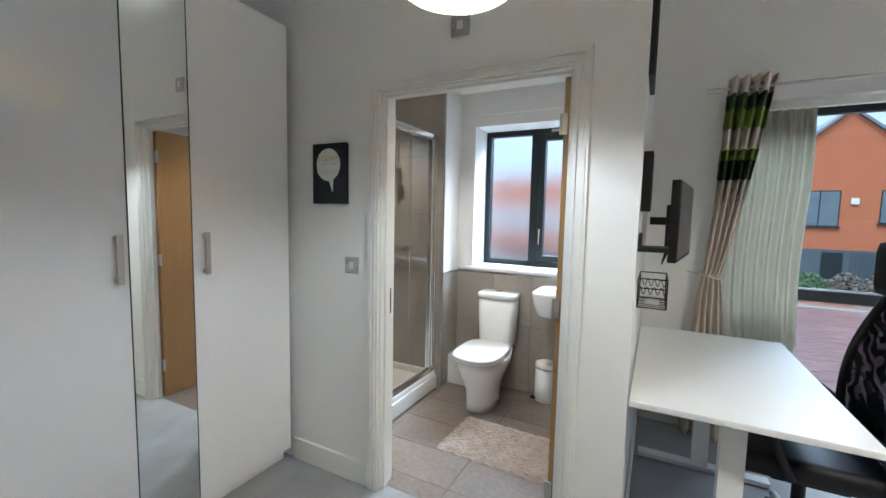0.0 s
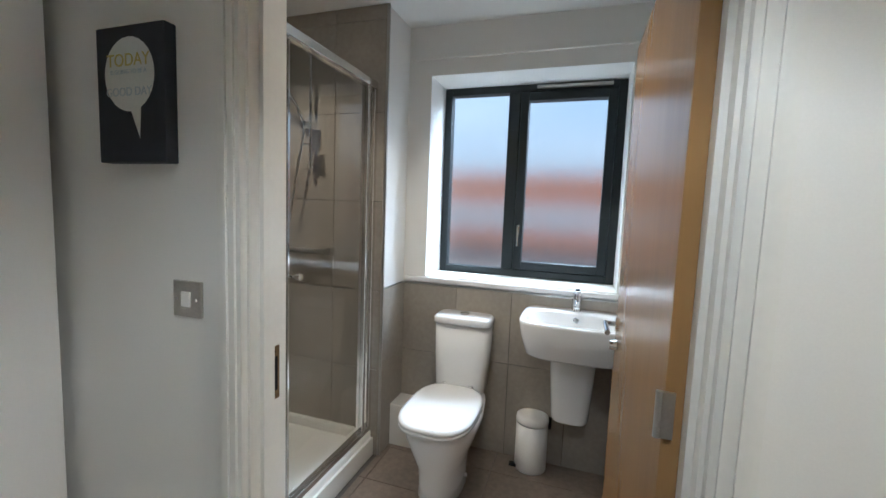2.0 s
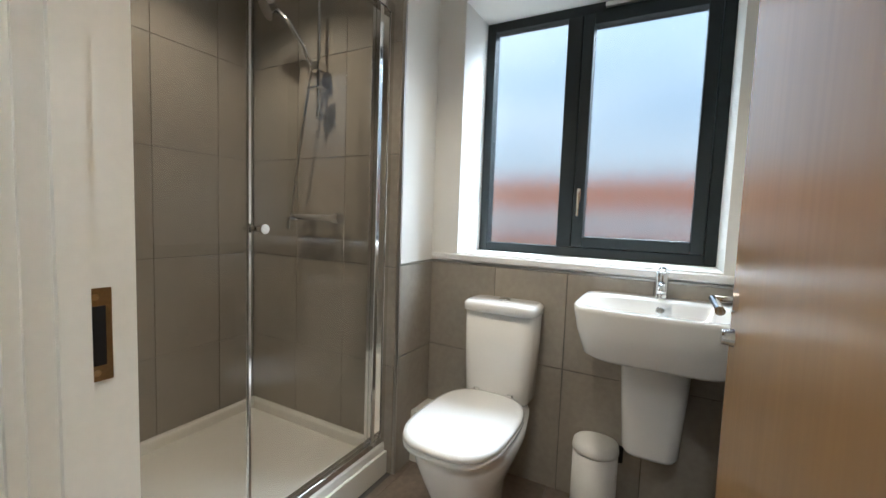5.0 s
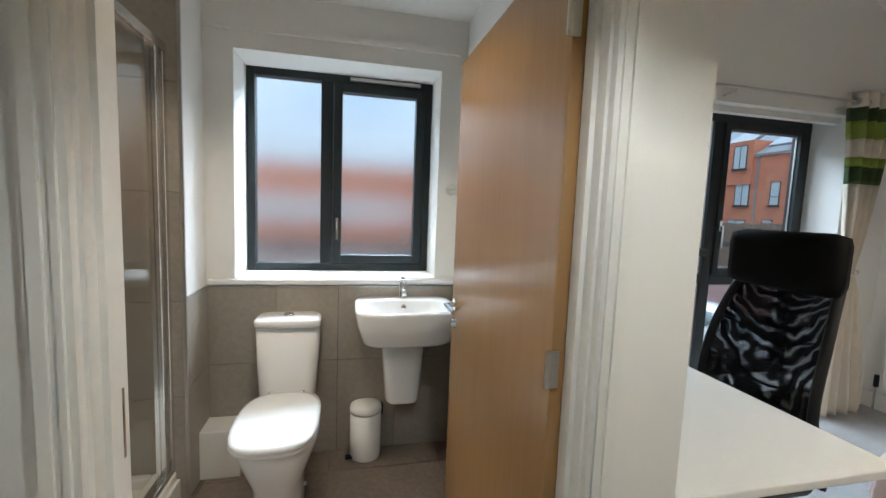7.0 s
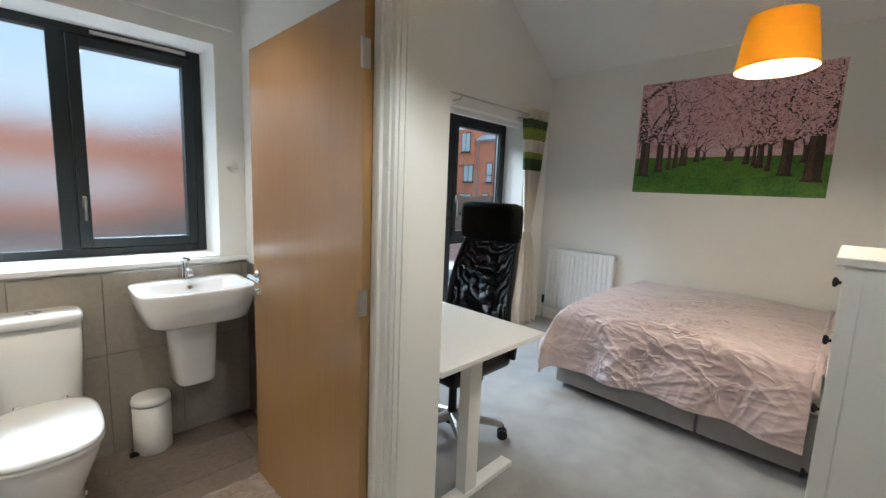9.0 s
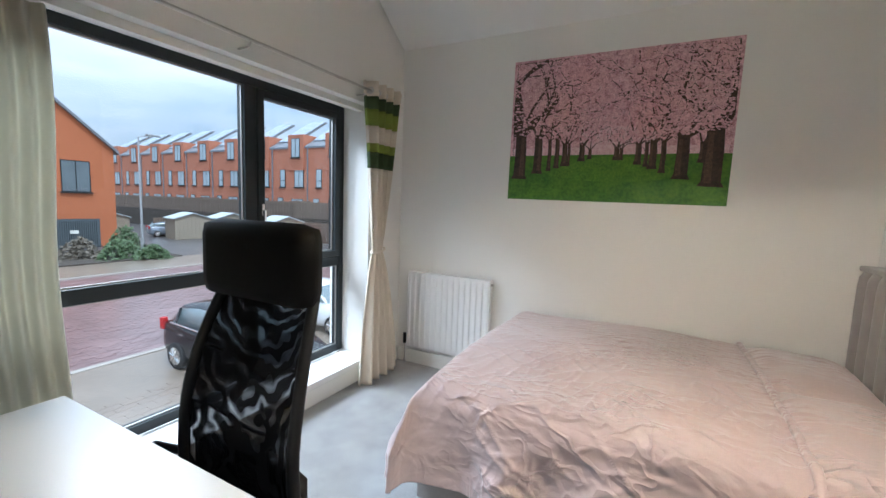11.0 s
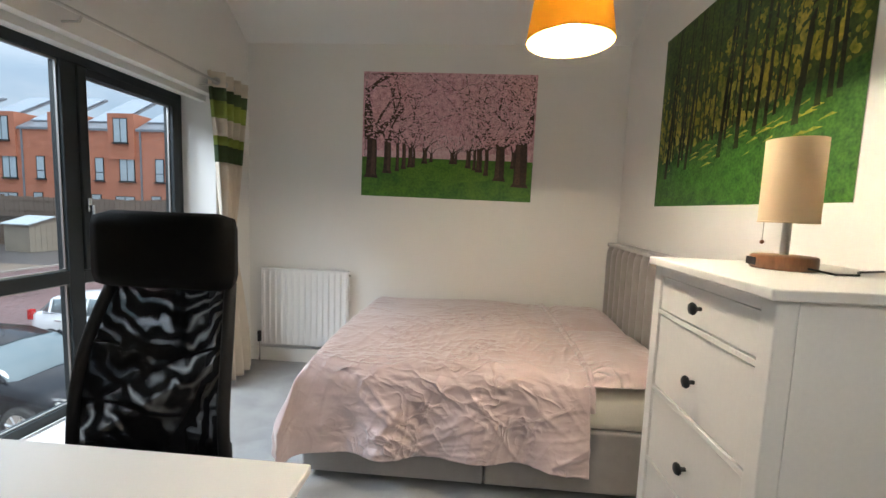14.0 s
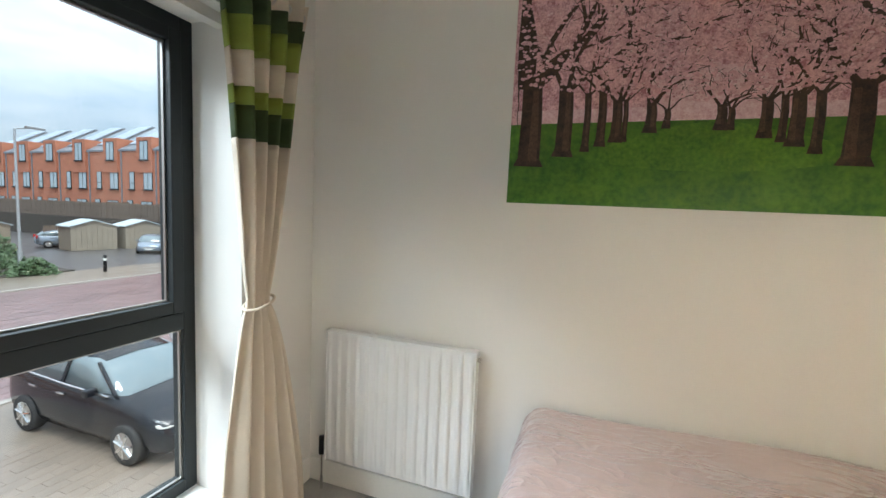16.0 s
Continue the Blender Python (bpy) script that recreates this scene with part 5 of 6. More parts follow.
for px, py in ((-1.9, 2.75), (-0.85, 2.75)):
    d = thing("recessed_downlight", pose(px, py, 2.45), "small lit recessed ceiling downlight", "downlight")
    part("bezel", smooth(lathe([(0.03, -0.004), (0.042, -0.004), (0.042, 0), (0.03, 0)], n=24, caps=False)), CHROME, d)
    part("lens", lathe([(0.03, -0.002), (0.03, -0.001)], n=24), SPOTGLOW, d)


def shower():
    t = thing("shower_enclosure", pose(-1.5, 0, 0), "framed glass shower enclosure with hinged door", "shower")
    y0, y1, zb, zt = WY + WT, 3.3, 0.15, 2.058
    tray = thing("shower_tray", pose(0, 0, 0), "white acrylic shower tray with raised rim", "shower tray")
    x0 = -2.38
    part("tray_floor", boxes((x0 + 0.04, y0 + 0.04, 0.0, -1.575, y1 - 0.04, 0.095)), ACRYLIC, tray)
    with_modifier_bevel(part("tray_rim", boxes((x0, y0, 0, x0 + 0.04, y1, 0.145), (-1.575, y0, 0, -1.475, y1, 0.145), (x0 + 0.04, y0, 0, -1.575, y0 + 0.04, 0.145), (x0 + 0.04, y1 - 0.04, 0, -1.575, y1, 0.145)), ACRYLIC, tray), 0.012, 3)
    part("plinth_panel", boxes((-1.475, y0, 0, -1.462, y1, 0.105)), ACRYLIC, tray)
    part("waste_cover", rod((-1.95, 2.5, 0.095), (-1.95, 2.5, 0.103), 0.055, n=24), CHROME, tray)
    part("head_rail", boxes((-0.022, y0, zt - 0.04, 0.022, y1, zt), bevel=0.004), CHROME, t)
    part("bottom_rail", boxes((-0.02, y0, zb - 0.004, 0.02, y1, zb + 0.026), bevel=0.003), CHROME, t)
    for y in (y0, y1 - 0.032):
        part("wall_profile", boxes((-0.02, y, zb + 0.026, 0.02, y + 0.032, zt - 0.04), bevel=0.003), CHROME, t)
    post = part("corner_post", boxes((-0.02, 3.2, zb + 0.026, 0.02, 3.225, zt - 0.04), bevel=0.003), CHROME, t)
    ys = 2.62
    for a, b, nm in ((ys + 0.004, 3.2, "door_pane"), (y0 + 0.032, ys - 0.004, "fixed_pane")):
        g = part(nm, boxes((-0.003, a, zb + 0.03, 0.003, b, zt - 0.044)), GLASS_SHOWER, t, "clear glass panel")
        g.visible_shadow = False
    part("edge_seal", boxes((-0.006, ys - 0.004, zb + 0.03, 0.006, ys + 0.004, zt - 0.044)), CHROME, t)
    part("door_knob", tube(rod((-0.045, ys + 0.02, 1.118), (0.045, ys + 0.02, 1.118), 0.008), (0.03, ys + 0.02, 1.118), (0.048, ys + 0.02, 1.118), 0.015), CHROME, t, "small chrome door knob")

    s = thing("shower_mixer", pose(-1.865, 3.3, 0), "chrome shower mixer with riser rail and hose", "shower mixer")
    part("bar_valve", tube(rod((-0.14, -0.06, 1.15), (0.14, -0.06, 1.15), 0.02, n=16), (0.12, -0.06, 1.15), (0.155, -0.06, 1.15), 0.026), CHROME, s)
    for x in (-0.075, 0.075):
        part("inlet", rod((x, 0, 1.15), (x, -0.06, 1.15), 0.026, 0.018, 16), CHROME, s)
    part("control_lever", boxes((-0.15, -0.1, 1.09, -0.13, -0.07, 1.15), bevel=0.003), CHROME, s)
    riser = part("riser_rail", rod((0, -0.05, 1.6), (0, -0.05, 2.24), 0.009), CHROME, s)
    for z in (1.62, 2.21):
        part("rail_bracket", rod((0, 0, z), (0, -0.055, z), 0.014), CHROME, riser)
    part("slider", boxes((-0.03, -0.085, 1.815, 0.03, -0.03, 1.855), bevel=0.006), CHROME, riser)
    part("soap_shelf", boxes((-0.01, -0.11, 1.725, 0.05, -0.04, 1.735), bevel=0.003), CHROME, riser)
    part("handset", smooth(bent([(-0.02, -0.08, 1.84), (-0.04, -0.11, 1.92), (-0.09, -0.15, 2.02), (-0.15, -0.18, 2.08)], 0.012, 10)), CHROME, s)
    part("spray_head", rod((-0.15, -0.175, 2.085), (-0.165, -0.21, 2.06), 0.03, 0.05, 20), CHROME, s, "round chrome spray head")
    part("hose", smooth(bent([(-0.02 - 0.13 * (i / 24) ** 1.5 - 0.02 * math.sin(math.pi * i / 24), -0.08, 1.83 - 0.72 * (i / 24)) for i in range(25)], 0.006, 8)), STEEL, s, "flexible metal hose")


shower()

# ---- bathroom tiles ----
backing = structure("tiled_wall", boxes((-2.5, WY + WT, 0, -2.39, 3.3, 2.45), (-2.39, WY + WT, 0, -1.47, WY + WT + 0.008, 2.45), (-2.39, 3.302, 0, -1.436, 3.309, 2.45),
    (-1.436, 3.31, 0, -1.43, N, 0.955), (-1.43, N - 0.006, 0, BW, N, 0.955), (BW - 0.006, 2.95, 0, BW, N - 0.006, 0.955)), GROUT, "grout bed under taupe wall tiles")


def tile_mesh(name, du, dv, thick, material):
    bm = bmesh.new()
    box(bm, 0, 0, 0, du, dv, thick, bevel=0.0012)
    return mesh_of(name, bm, material)


def tile_field(parent, origin, ax_u, ax_v, us, vs, material, thick=0.006, gap=0.003):
    """Tiles between the joints us and vs, laid on a plane."""
    ou, ov = Vector(ax_u), Vector(ax_v)
    m = Matrix((ou, ov, ou.cross(ov))).transposed().to_4x4()
    made = {}
    for u0, u1 in zip(us, us[1:]):
        for v0, v1 in zip(vs, vs[1:]):
            key = (round(u1 - u0, 3), round(v1 - v0, 3))
            if key not in made:
                made[key] = tile_mesh("tile", key[0] - gap, key[1] - gap, thick, material)
            ob = new("tile", made[key])
            ob.parent = parent
            ob.matrix_basis = Matrix.Translation(Vector(origin) + ou * (u0 + gap / 2) + ov * (v0 + gap / 2)) @ m


tile_field(backing, (0, N - 0.006, 0), (1, 0, 0), (0, 0, 1), [-1.43, -1.09, -0.765, -0.44, -0.115, BW], [0.0, 0.54, 0.955], TILE_W)
tile_field(backing, (-1.43, 0, 0), (0, 1, 0), (0, 0, 1), [3.31, N - 0.012], [0.0, 0.54, 0.955], TILE_W)
sh = [0.0, 0.5, 0.945, 1.435, 1.905, 2.375, 2.45]
tile_field(backing, (-2.39, 0, 0), (0, 1, 0), (0, 0, 1), [WY + WT + 0.008, 2.2, 2.5, 2.8, 3.1, 3.295], sh, TILE_W)
tile_field(backing, (0, 3.302, 0), (1, 0, 0), (0, 0, 1), [-2.38, -2.05, -1.74, -1.436], sh, TILE_W)
tile_field(backing, (-1.472, WY + WT + 0.008, 0), (-1, 0, 0), (0, 0, 1), [0, 0.3, 0.6, 0.905], sh, TILE_W)
structure("tile_trim", boxes((-1.438, 3.3, 0, -1.424, 3.312, 2.45), (-1.43, N - 0.014, 0.955, BW, N, 0.962), (-1.438, 3.312, 0.955, -1.422, N - 0.014, 0.962)), STEEL, "thin metal tile edge trim")
floor_bed = bpy.data.objects["bathroom_floor"]
tile_field(floor_bed, (0, 0, -0.008), (1, 0, 0), (0, 1, 0), [-1.44, -1.4, -0.8, -0.2, BW], [WY + 0.05, 2.2, 2.5, 2.8, 3.1, 3.4, N], TILE_F, thick=0.008)


# ---- outdoors ----
G = -2.8
structure("ground", boxes((-400, 4.3, G - 0.3, 400, 600, G - 0.02)), ASPHALT, "wet grey asphalt ground")
structure("road", boxes((-40, 13.5, G - 0.02, 60, 26.4, G - 0.01)), ROAD, "wet reddish block-paved road")
structure("driveway", boxes((-8, 4.3, G - 0.02, 12.5, 13.3, G)), DRIVE, "pale wet block-paved driveway")
structure("kerb", boxes((-8, 13.3, G - 0.02, 12.5, 13.5, G + 0.02), (-40, 26.4, G - 0.02, 60, 26.6, G + 0.06)), KERB, "pale concrete kerb")
structure("pavement", boxes((-40, 26.6, G - 0.02, 22, 30.5, G + 0.05)), DRIVE, "pale paved footway")
structure("facade_wall", boxes((-2.6, 3.99, G, 3.5, 4.02, -0.2)), BRICK, "brick wall below the windows")


def facade_window(parent, m, w, h, pane_mat, casements=2):
    f = new("window", mesh_of("window", rect_frame(-w / 2, 0, w / 2, h, 0.055, -0.05, 0.08), ANTHRACITE))
    f.parent, f.matrix_basis = parent, m
    part("pane", boxes((-w / 2 + 0.055, -0.035, 0.055, w / 2 - 0.055, -0.008, h - 0.055)), pane_mat, f)
    part("mullion", boxes(*[(-w / 2 + w * k / casements - 0.03, -0.05, 0.06, -w / 2 + w * k / casements + 0.03, -0.036, h - 0.06) for k in range(1, casements)] or [(-w / 2 + 0.06, -0.05, h * 0.35, w / 2 - 0.06, -0.036, h * 0.35 + 0.06)]), ANTHRACITE, f)
    part("sill", boxes((-w / 2 - 0.1, -0.16, -0.1, w / 2 + 0.1, 0.0, 0)), ANTHRACITE, f)
    return f


def gable_house(x0, x1, y, depth, eave, ridge, label):
    t = thing("gable_house", pose(0, y, G), label, "house")
    e, r, xm = eave - G, ridge - G, (x0 + x1) / 2
    base = -0.6 - G
    bm = loft([[(x0, yy, base), (x1, yy, base), (x1, yy, e), (xm, yy, r), (x0, yy, e)] for yy in (0, depth)])
    part("wall", bm, BRICK, t, "orange brick walls")
    part("ground_floor", boxes((x0 + 0.02, 0.02, 0, x1 - 1.1, depth, base)), CLAD, t, "dark grey clad ground floor")
    part("corner_pier", boxes((x1 - 1.1, 0, 0, x1, depth, base)), BRICK, t)
    bm = bmesh.new()
    for a, b in (((x0 - 0.3, e - 0.3), (xm, r + 0.05)), ((x1 + 0.3, e - 0.3), (xm, r + 0.05))):
        loft([[(a[0], yy, a[1]), (b[0], yy, b[1]), (b[0], yy, b[1] + 0.22), (a[0], yy, a[1] + 0.22)] for yy in (-0.25, depth)], bm=bm)
    part("roof", bm, ROOF, t)
    for wx, wz, ww, wh in ((14.75, 4.2, 1.75, 2.3), (10.6, 3.9, 2.3, 2.6)):
        if x0 < wx < x1:
            facade_window(t, pose(wx, 0, wz), ww, wh, DARKPANE)
    for i in range(26):
        xx = x1 - 4.6 + i * 0.13
        part("slat", boxes((xx, -0.06, 0.1, xx + 0.07, 0.02, base - 0.15)), CLAD, t)
    part("door", boxes((x1 - 6.2, -0.03, 0, x1 - 5.0, 0.05, 2.0)), ANTHRACITE, t)
    part("sign", boxes((x1 - 3.0, -0.1, 1.1, x1 - 2.5, -0.06, 1.35)), PALE, t)
    alarm = part("alarm_box", boxes((12.3, -0.12, 5.5, 12.75, 0, 5.95), bevel=0.05), PALE, t)
    return t


gable_house(6.6, 17.2, 40, 9, 4.75, 9.3, "orange brick gabled house with grey ground floor")


def opposite_row():
    t = thing("brick_terrace", pose(0, 42, G), "long low brick terrace across the road", "house")
    part("upper_wall", boxes((-45, 0, 5.3, 6.3, 8, 8.0)), BRICK, t, "orange brick upper wall")
    part("middle_wall", boxes((-45, 0, 2.4, 6.3, 8, 5.3)), mat("pale_pink_render", (0.5, 0.42, 0.4), 0.8, scale=1), t, "pale rendered middle storey")
    part("lower_wall", boxes((-45, 0, 0.9, 6.3, 8, 2.4)), BRICK, t)
    part("plinth", boxes((-45, 0, 0, 6.3, 8, 0.9)), CLAD, t)
    for i in range(9):
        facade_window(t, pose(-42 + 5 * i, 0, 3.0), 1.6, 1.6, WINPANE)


opposite_row()


def terrace():
    x = 34.0
    z0, top = -0.5, 7.1
    for i in range(12):
        y = 14 + i * 5.6
        t = thing("terraced_house", pose(x, y, z0), "three-storey red brick terraced house with dormer and solar roof", "house", "terrace across the gardens")
        w = 5.6
        part("wall", boxes((0, 0, 0, 7, w, top - z0)), BRICK_FAR, t, "red brick wall")
        part("dormer", boxes((-0.15, 0.5, top - z0 - 2.4, 3.0, 2.9, top - z0 + 1.5)), BRICK_FAR, t, "brick dormer bay")
        part("party_line", boxes((-0.1, -0.06, 0, 0.0, 0.06, top - z0)), ROOF, t, "dark downpipe")
        bm = loft([[(-0.1, yy, top - z0), (6, yy, top - z0 + zz), (6, yy, top - z0 + zz + 0.2), (-0.1, yy, top - z0 + 0.2)] for yy, zz in ((2.9, 3.9), (w + 0.4, 3.9))])
        part("roof", bm, ROOF, t)
        bm = loft([[(0.9, yy, top - z0 + 0.92), (5.8, yy, top - z0 + 4.05), (5.8, yy, top - z0 + 4.15), (0.9, yy, top - z0 + 1.02)] for yy in (2.95, w + 0.1)])
        part("solar_panel", bm, SOLAR, t, "roof panel with a pale sky reflection in its colour")
        for wy, wz, ww, wh in ((1.7, top - z0 - 1.0, 1.3, 2.1), (1.3, top - z0 - 4.3, 1.4, 2.0), (3.9, top - z0 - 4.3, 0.8, 2.0), (1.6, 0.7, 1.8, 1.3), (4.3, 0.0, 0.9, 2.1)):
            m = pose(-0.16 if wz > top - z0 - 2 else -0.02, wy, wz, 0, 0, -90)
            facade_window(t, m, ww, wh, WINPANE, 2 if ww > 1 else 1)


terrace()
structure("garden_bank", boxes((31.5, 8, G - 0.02, 34.5, 85, -0.5)), SOIL, "raised back gardens")


def board_fence(name, a, b, z, h, material, label):
    a, b = Vector(a), Vector(b)
    n = max(2, int((b - a).length / 0.45))
    ang = math.degrees(math.atan2((b - a).y, (b - a).x))
    t = thing(name, Matrix.Translation((a.x, a.y, z)) @ pose(0, 0, 0, 0, 0, ang), label, "fence", "garden fences")
    step = (b - a).length / n
    shared = [mesh_of("board", boxes((0, -0.02, 0, step - 0.03, 0.02, h + d)), material) for d in (0, 0.03, -0.03)]
    for i in range(n):
        ob = new("board", shared[i % 3])
        ob.parent, ob.matrix_basis = t, pose(step * i, 0.01 * (i % 2), 0)
    part("rail", boxes((0, 0.03, h * 0.3, (b - a).length, 0.07, h * 0.3 + 0.08), (0, 0.03, h * 0.8, (b - a).length, 0.07, h * 0.8 + 0.08)), material, t)


board_fence("garden_fence", (30.5, 16), (30.5, 48), G, 2.0, FENCE, "long weathered brown board fence")
board_fence("garden_fence", (31.6, 10), (31.6, 75), -0.5, 1.7, FENCE, "dark board fence on the garden bank")
board_fence("garden_fence", (23, 46), (31, 46), G, 1.9, FENCE, "brown board fence behind parking bays")
for k in range(5):
    board_fence("garden_fence", (31.5, 20 + 8 * k), (34, 20 + 8 * k), -0.5, 1.8, FENCE, "short dividing garden fence")


def garden_shed(x, y, ang, label):
    t = thing("garden_shed", pose(x, y, G, 0, 0, ang), label, "shed", "garden sheds")
    bm = loft([[(0, yy, 0), (3.2, yy, 0), (3.2, yy, 2.0), (1.6, yy, 2.5), (0, yy, 2.0)] for yy in (0, 2.4)])
    part("wall", bm, SHEDM, t)
    bm = bmesh.new()
    for a, b in (((-0.15, 1.95), (1.6, 2.52)), ((3.35, 1.95), (1.6, 2.52))):
        loft([[(a[0], yy, a[1]), (b[0], yy, b[1]), (b[0], yy, b[1] + 0.08), (a[0], yy, a[1] + 0.08)] for yy in (-0.15, 2.55)], bm=bm)
    part("roof", bm, FELT, t)
    for i in range(9):
        part("board", boxes((0.36 * i, -0.03, 0, 0.36 * i + 0.32, 0, 1.97)), SHEDM, t)


garden_shed(22.8, 42.0, -10, "pale weathered shed with felt roof")
garden_shed(26.5, 41.2, -10, "pale weathered shed with felt roof")
garden_shed(17.5, 46, -10, "pale weathered shed with felt roof")
garden_shed(26.8, 33.4, -8, "weathered shed beside brick wall")
structure("garden_wall", boxes((28.8, 31.0, G, 30.4, 33.0, G + 1.3)), BRICK_FAR, "low red brick garden wall")


def car(m, paint, label):
    """A hatchback, its nose towards -y, wheels on z = 0."""
    t = thing("hatchback_car", m, label, "car", "parked cars")
    stations = [(-2.0, 0.62, 0.35, 0.62), (-1.9, 0.78, 0.25, 0.72), (-1.5, 0.84, 0.22, 0.86), (-0.95, 0.86, 0.22, 0.96), (0.0, 0.87, 0.22, 1.0), (1.0, 0.87, 0.22, 1.04), (1.7, 0.84, 0.24, 1.05), (1.9, 0.78, 0.3, 1.0), (1.98, 0.68, 0.4, 0.85)]
    rings = []
    for y, hw, zl, zh in stations:
        rings.append([(-hw * 0.92, y, zl), (-hw, y, zl + 0.15), (-hw, y, (zl + zh) / 2), (-hw * 0.97, y, zh - 0.06), (-hw * 0.88, y, zh), (0, y, zh + 0.025), (hw * 0.88, y, zh), (hw * 0.97, y, zh - 0.06), (hw, y, (zl + zh) / 2), (hw, y, zl + 0.15), (hw * 0.92, y, zl)])
    part("body", smooth(loft(rings)), paint, t)
    cab = [(-1.0, 0.72, 0.95, 0.97), (-0.35, 0.66, 0.98, 1.36), (0.1, 0.62, 1.0, 1.46), (0.8, 0.61, 1.02, 1.47), (1.5, 0.6, 1.02, 1.38), (1.88, 0.62, 1.0, 1.05)]
    part("cabin_glass", smooth(loft([[(-0.8 if i not in (0, 5) else -0.74, y, zl), (-hw, y, zh - 0.05), (-hw + 0.1, y, zh), (0, y, zh + 0.03), (hw - 0.1, y, zh), (hw, y, zh - 0.05), (0.8 if i not in (0, 5) else 0.74, y, zl)] for i, (y, hw, zl, zh) in enumerate(cab)])), CARGLASS, t, "tinted windows and windscreen, sky reflection in the colour")
    roof = [(-0.32, 0.6, 1.375), (0.1, 0.6, 1.475), (0.8, 0.59, 1.485), (1.55, 0.57, 1.385)]
    part("roof", smooth(loft([[(-hw, y, z - 0.05), (-hw + 0.08, y, z + 0.005), (0, y, z + 0.035), (hw - 0.08, y, z + 0.005), (hw, y, z - 0.05)] for y, hw, z in roof], closed=False)), paint, t)
    for s in (-1, 1):
        for pts in ([(s * 0.78, -0.92, 0.98), (s * 0.64, -0.32, 1.37)], [(s * 0.82, 0.32, 1.0), (s * 0.63, 0.36, 1.43)], [(s * 0.8, 1.35, 1.02), (s * 0.62, 1.45, 1.36)]):
            part("pillar", bent(pts, 0.03, 8), paint, t)
        part("chrome_strip", bent([(s * 0.845, -0.85, 0.985), (s * 0.85, 0.3, 1.015), (s * 0.83, 1.5, 1.06)], 0.014, 8), CHROME, t)
        part("mirror", boxes((s * 0.84, -0.62, 0.98, s * 1.02, -0.5, 1.1), bevel=0.03), paint, t)
        part("headlight", smooth(loft([oval(s * 0.62, -1.83 + 0.12 * k, 0.66 + 0.06 * k, 0.17 - 0.02 * k, 0.14, 16) for k in range(3)])), PALE, t, "clear headlight")
        part("tail_light", boxes((s * 0.68, 1.86, 0.82, s * 0.82, 1.99, 1.1), bevel=0.03), REDLAMP, t, "red tail light")
        for y in (0.0, 0.75):
            part("door_handle", boxes((s * 0.865, y + 0.18, 0.84, s * 0.89, y + 0.36, 0.87), bevel=0.006), CHROME, t)
        for y in (-1.25, 1.25):
            wheel = part("wheel", smooth(lathe([(0.2, -0.1), (0.3, -0.1), (0.315, -0.07), (0.315, 0.07), (0.3, 0.1), (0.2, 0.1)], n=28)), TYRE, t)
            wheel.matrix_basis = Matrix.Translation((s * 0.8, y, 0.315)) @ pose(0, 0, 0, 0, 90)
            bm = lathe([(0.205, -0.104), (0.205, 0.104)], n=24)
            part("hub_disc", bm, STEEL, wheel)
            bm = bmesh.new()
            for k in range(7):
                a = 2 * math.pi * k / 7
                for q in (-0.108, 0.108):
                    tube(bm, (0.03 * math.cos(a), 0.03 * math.sin(a), q), (0.2 * math.cos(a), 0.2 * math.sin(a), q), 0.022, n=6)
            part("rim", bm, CHROME, wheel, "silver alloy spokes")
    part("grille", boxes((-0.45, -2.02, 0.45, 0.45, -1.96, 0.62), bevel=0.01), CHROME, t)
    part("number_plate", boxes((-0.26, -2.035, 0.36, 0.26, -2.02, 0.46)), PALE, t)
    part("aerial", rod((0, 0.0, 1.5), (0, 0.15, 1.72), 0.006), BLACK, t)


car(pose(6.7, 10.37, G) @ Matrix.Scale(1.06, 4), CARBLACK, "black hatchback parked on the driveway")
car(pose(10.6, 11.6, G), CARWHITE, "white hatchback parked beside the black one")
car(pose(24.6, 46.0, G, 0, 0, 70), CARSILVER, "silver-blue car parked by the sheds")
car(pose(26.2, 37.5, G, 0, 0, -40), CARSILVER, "dark silver car parked by the fence")

post = thing("street_lamp", pose(14.6, 31.0, G), "tall grey galvanised street lamp", "street lamp")
part("column", tube(rod((0, 0, 0), (0, 0, 1.4), 0.11), (0, 0, 1.4), (0, 0, 7.8), 0.075, 0.05), GALV, post)
part("arm", rod((0, 0, 7.8), (0.6, -0.3, 7.95), 0.035), GALV, post)
part("lantern", boxes((0.3, -0.5, 7.9, 1.1, -0.2, 8.02), bevel=0.04), GALV, post)
for bx, by in ((17.5, 29.0),):
    b = thing("bollard", pose(bx, by, G), "black bollard with a white band", "bollard")
    part("post", smooth(lathe([(0.09, 0), (0.09, 1.0), (0.05, 1.04)], n=16)), BLACK, b)
    part("reflective_band", lathe([(0.094, 0.72), (0.094, 0.86)], n=16), PALE, b)


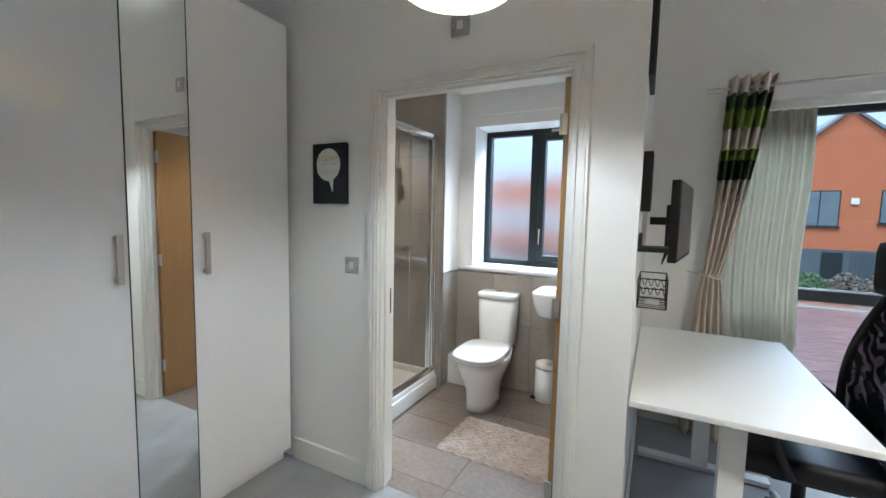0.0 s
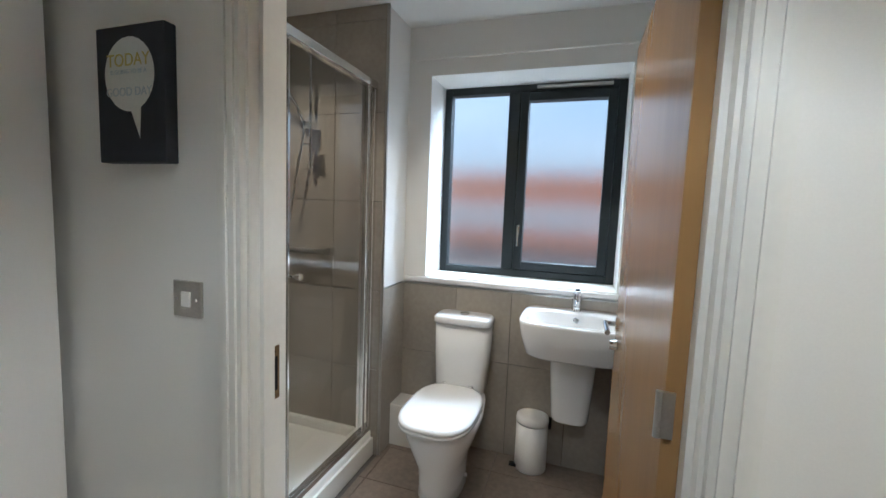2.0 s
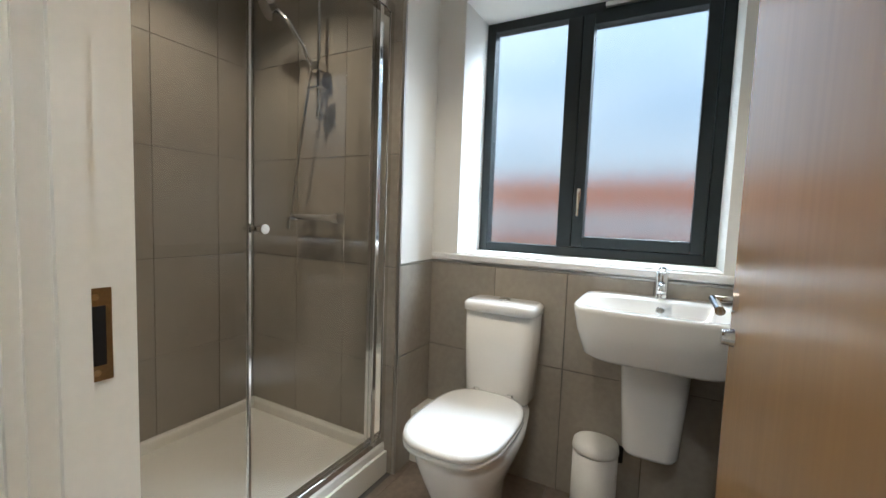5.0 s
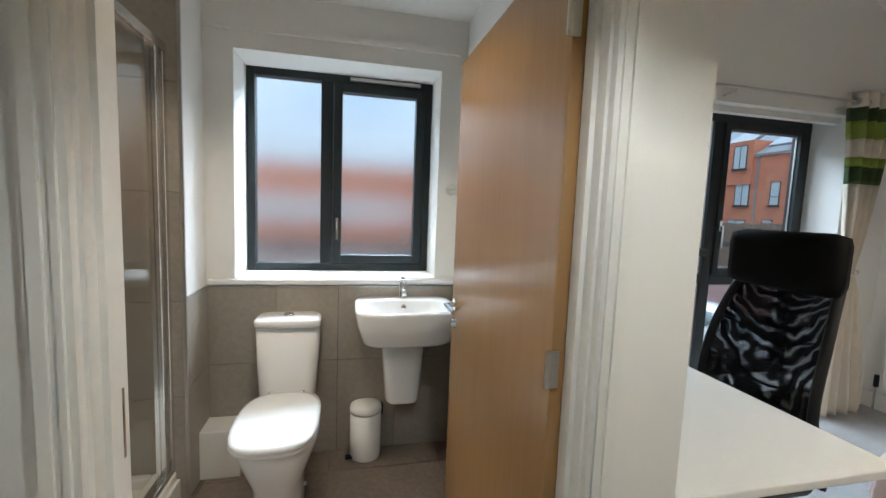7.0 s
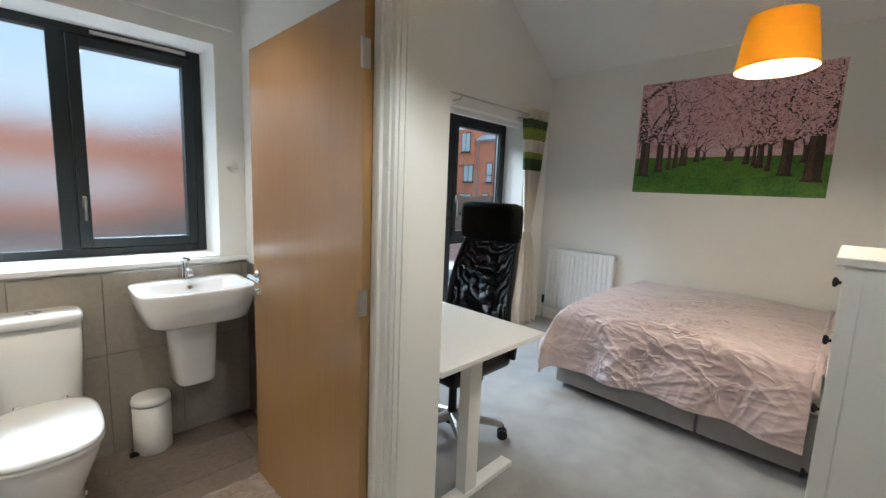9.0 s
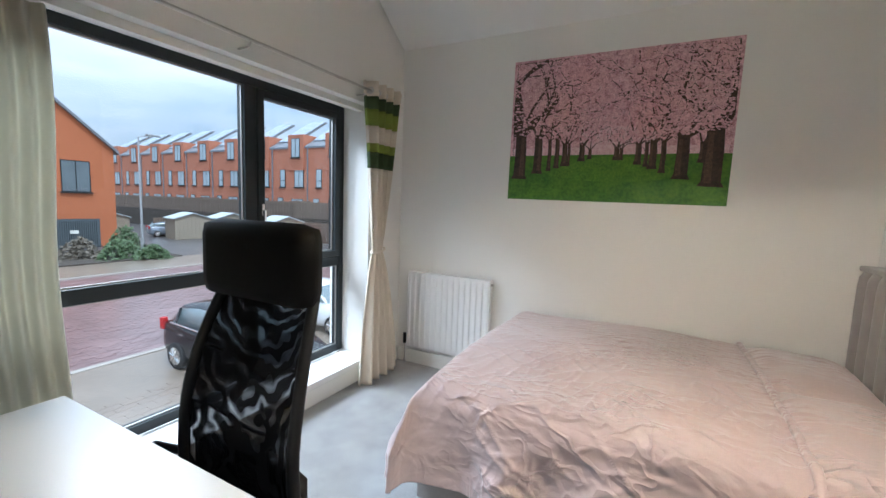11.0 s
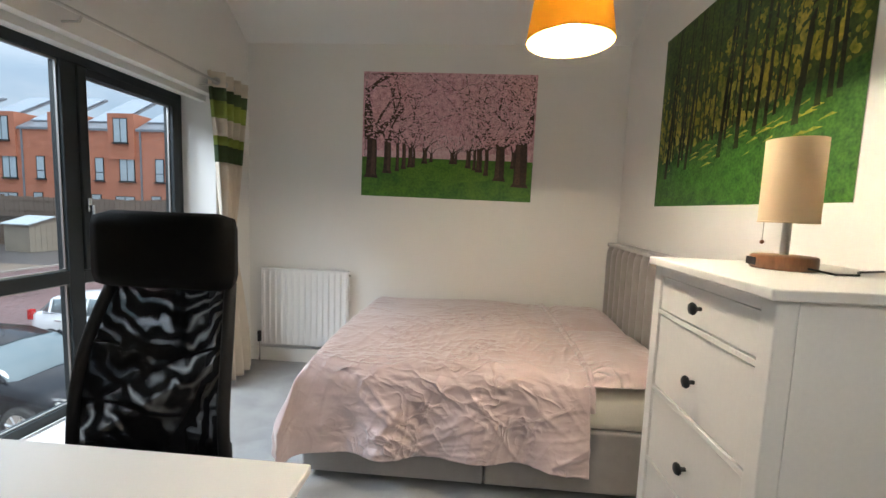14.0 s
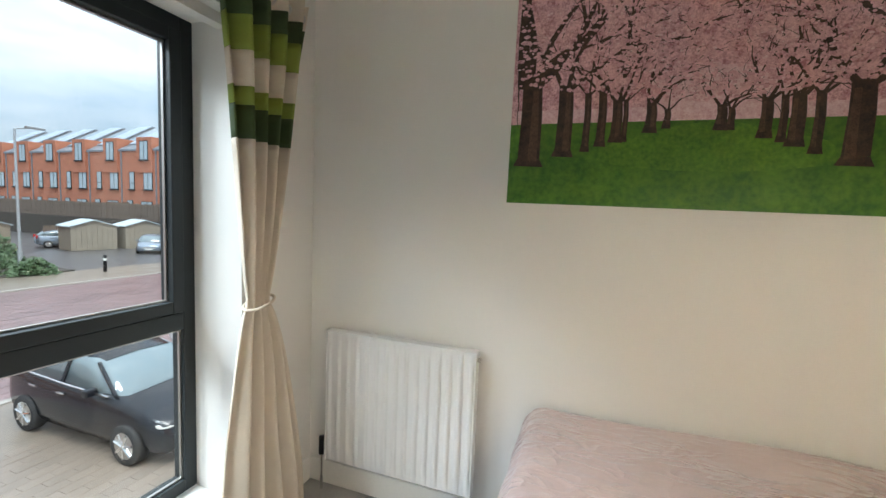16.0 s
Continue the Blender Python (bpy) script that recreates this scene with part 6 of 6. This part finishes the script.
def shrub(x, y, r, h, material, seed, label):
    t = thing("shrub", pose(x, y, G + 0.05), label, "shrub", "front garden shrubs")
    rng = random.Random(seed)
    bm = bmesh.new()
    for _ in range(10):
        a, k = rng.uniform(0, 6.28), rng.uniform(0.2, 0.8)
        tube(bm, (0, 0, 0), (r * k * math.cos(a), r * k * math.sin(a), h * rng.uniform(0.5, 0.9)), 0.02, 0.006, 5)
    part("stems", bm, SOIL, t)
    verts, faces = [], []
    for _ in range(900):
        a, k = rng.uniform(0, 6.28), rng.random() ** 0.5
        lump = 0.75 + 0.3 * math.sin(3 * a + seed)
        px, py = r * k * math.cos(a) * lump, r * k * math.sin(a) * lump
        pz = h * (1 - k ** 2.2) * rng.uniform(0.55, 1.05) + 0.05
        s = rng.uniform(0.08, 0.17)
        d = Vector((rng.uniform(-1, 1), rng.uniform(-1, 1), rng.uniform(-0.3, 1))).normalized()
        e = d.orthogonal().normalized()
        c = Vector((px, py, pz))
        i = len(verts)
        verts += [tuple(c - d * s), tuple(c + e * s * 0.5), tuple(c + d * s), tuple(c - e * s * 0.5)]
        faces.append((i, i + 1, i + 2, i + 3))
    me = bpy.data.meshes.new("foliage")
    me.from_pydata(verts, [], faces)
    me.materials.append(material)
    ob = new("foliage", me)
    ob.parent = t


structure("planting_bed", boxes((5, 30.5, G - 0.02, 16.8, 36.5, G + 0.12)), SOIL, "dark planting bed before the house")
for i, (x, y, r, h, mm) in enumerate(((13.6, 31.8, 1.5, 1.2, LEAF), (14.9, 30.6, 1.1, 0.9, LEAF), (12.2, 33.2, 1.3, 1.3, DRYLEAF), (10.4, 33.0, 1.1, 1.1, DRYLEAF), (15.6, 35.2, 1.2, 1.8, LEAF), (8.6, 33.0, 1.0, 1.0, LEAF))):
    shrub(x, y, r, h, mm, i + 3, "leafy green shrub in the planting bed" if mm is LEAF else "faded lavender shrub in the planting bed")
planter = structure("low_wall", boxes((6.2, 27.6, G, 9.0, 28.2, G + 0.7)), BRICK_FAR, "low dark brick wall beside the footway")


# ---- paving blocks nearest the house ----
drive = bpy.data.objects["driveway"]
block = {}
rng = random.Random(3)
for k in range(2):
    bm = bmesh.new()
    box(bm, 0, 0, -0.02, 0.39 if k == 0 else 0.19, 0.19, 0.006, bevel=0.006)
    block[k] = mesh_of("paving_block", bm, DRIVE_BLOCK)
for i in range(26):
    for j in range(11):
        ob = new("paving_block", block[0])
        ob.parent = drive
        ob.matrix_basis = pose(2.6 + 0.4 * j + (0.2 if i % 2 else 0), 5.9 + 0.2 * i, G + rng.uniform(-0.002, 0.003))
bm = bmesh.new()
verts, faces = [], []
for i in range(64):
    for j in range(46):
        x, y = 3.0 + 0.42 * j + (0.21 if i % 2 else 0), 13.52 + 0.2 * i
        z = G - 0.01 + rng.uniform(0.0, 0.012)
        k = len(verts)
        verts += [(x, y, z), (x + 0.4, y, z), (x + 0.4, y + 0.185, z), (x, y + 0.185, z), (x, y, G - 0.03), (x + 0.4, y, G - 0.03), (x + 0.4, y + 0.185, G - 0.03), (x, y + 0.185, G - 0.03)]
        faces += [(k, k + 1, k + 2, k + 3), (k, k + 4, k + 5, k + 1), (k + 1, k + 5, k + 6, k + 2), (k + 2, k + 6, k + 7, k + 3), (k + 3, k + 7, k + 4, k)]
me = bpy.data.meshes.new("road_block")
me.from_pydata(verts, [], faces)
me.materials.append(ROAD)
ob = new("road_block", me)
ob.parent = bpy.data.objects["road"]
tagged(ob, "wet reddish road paving blocks", kind="stuff")
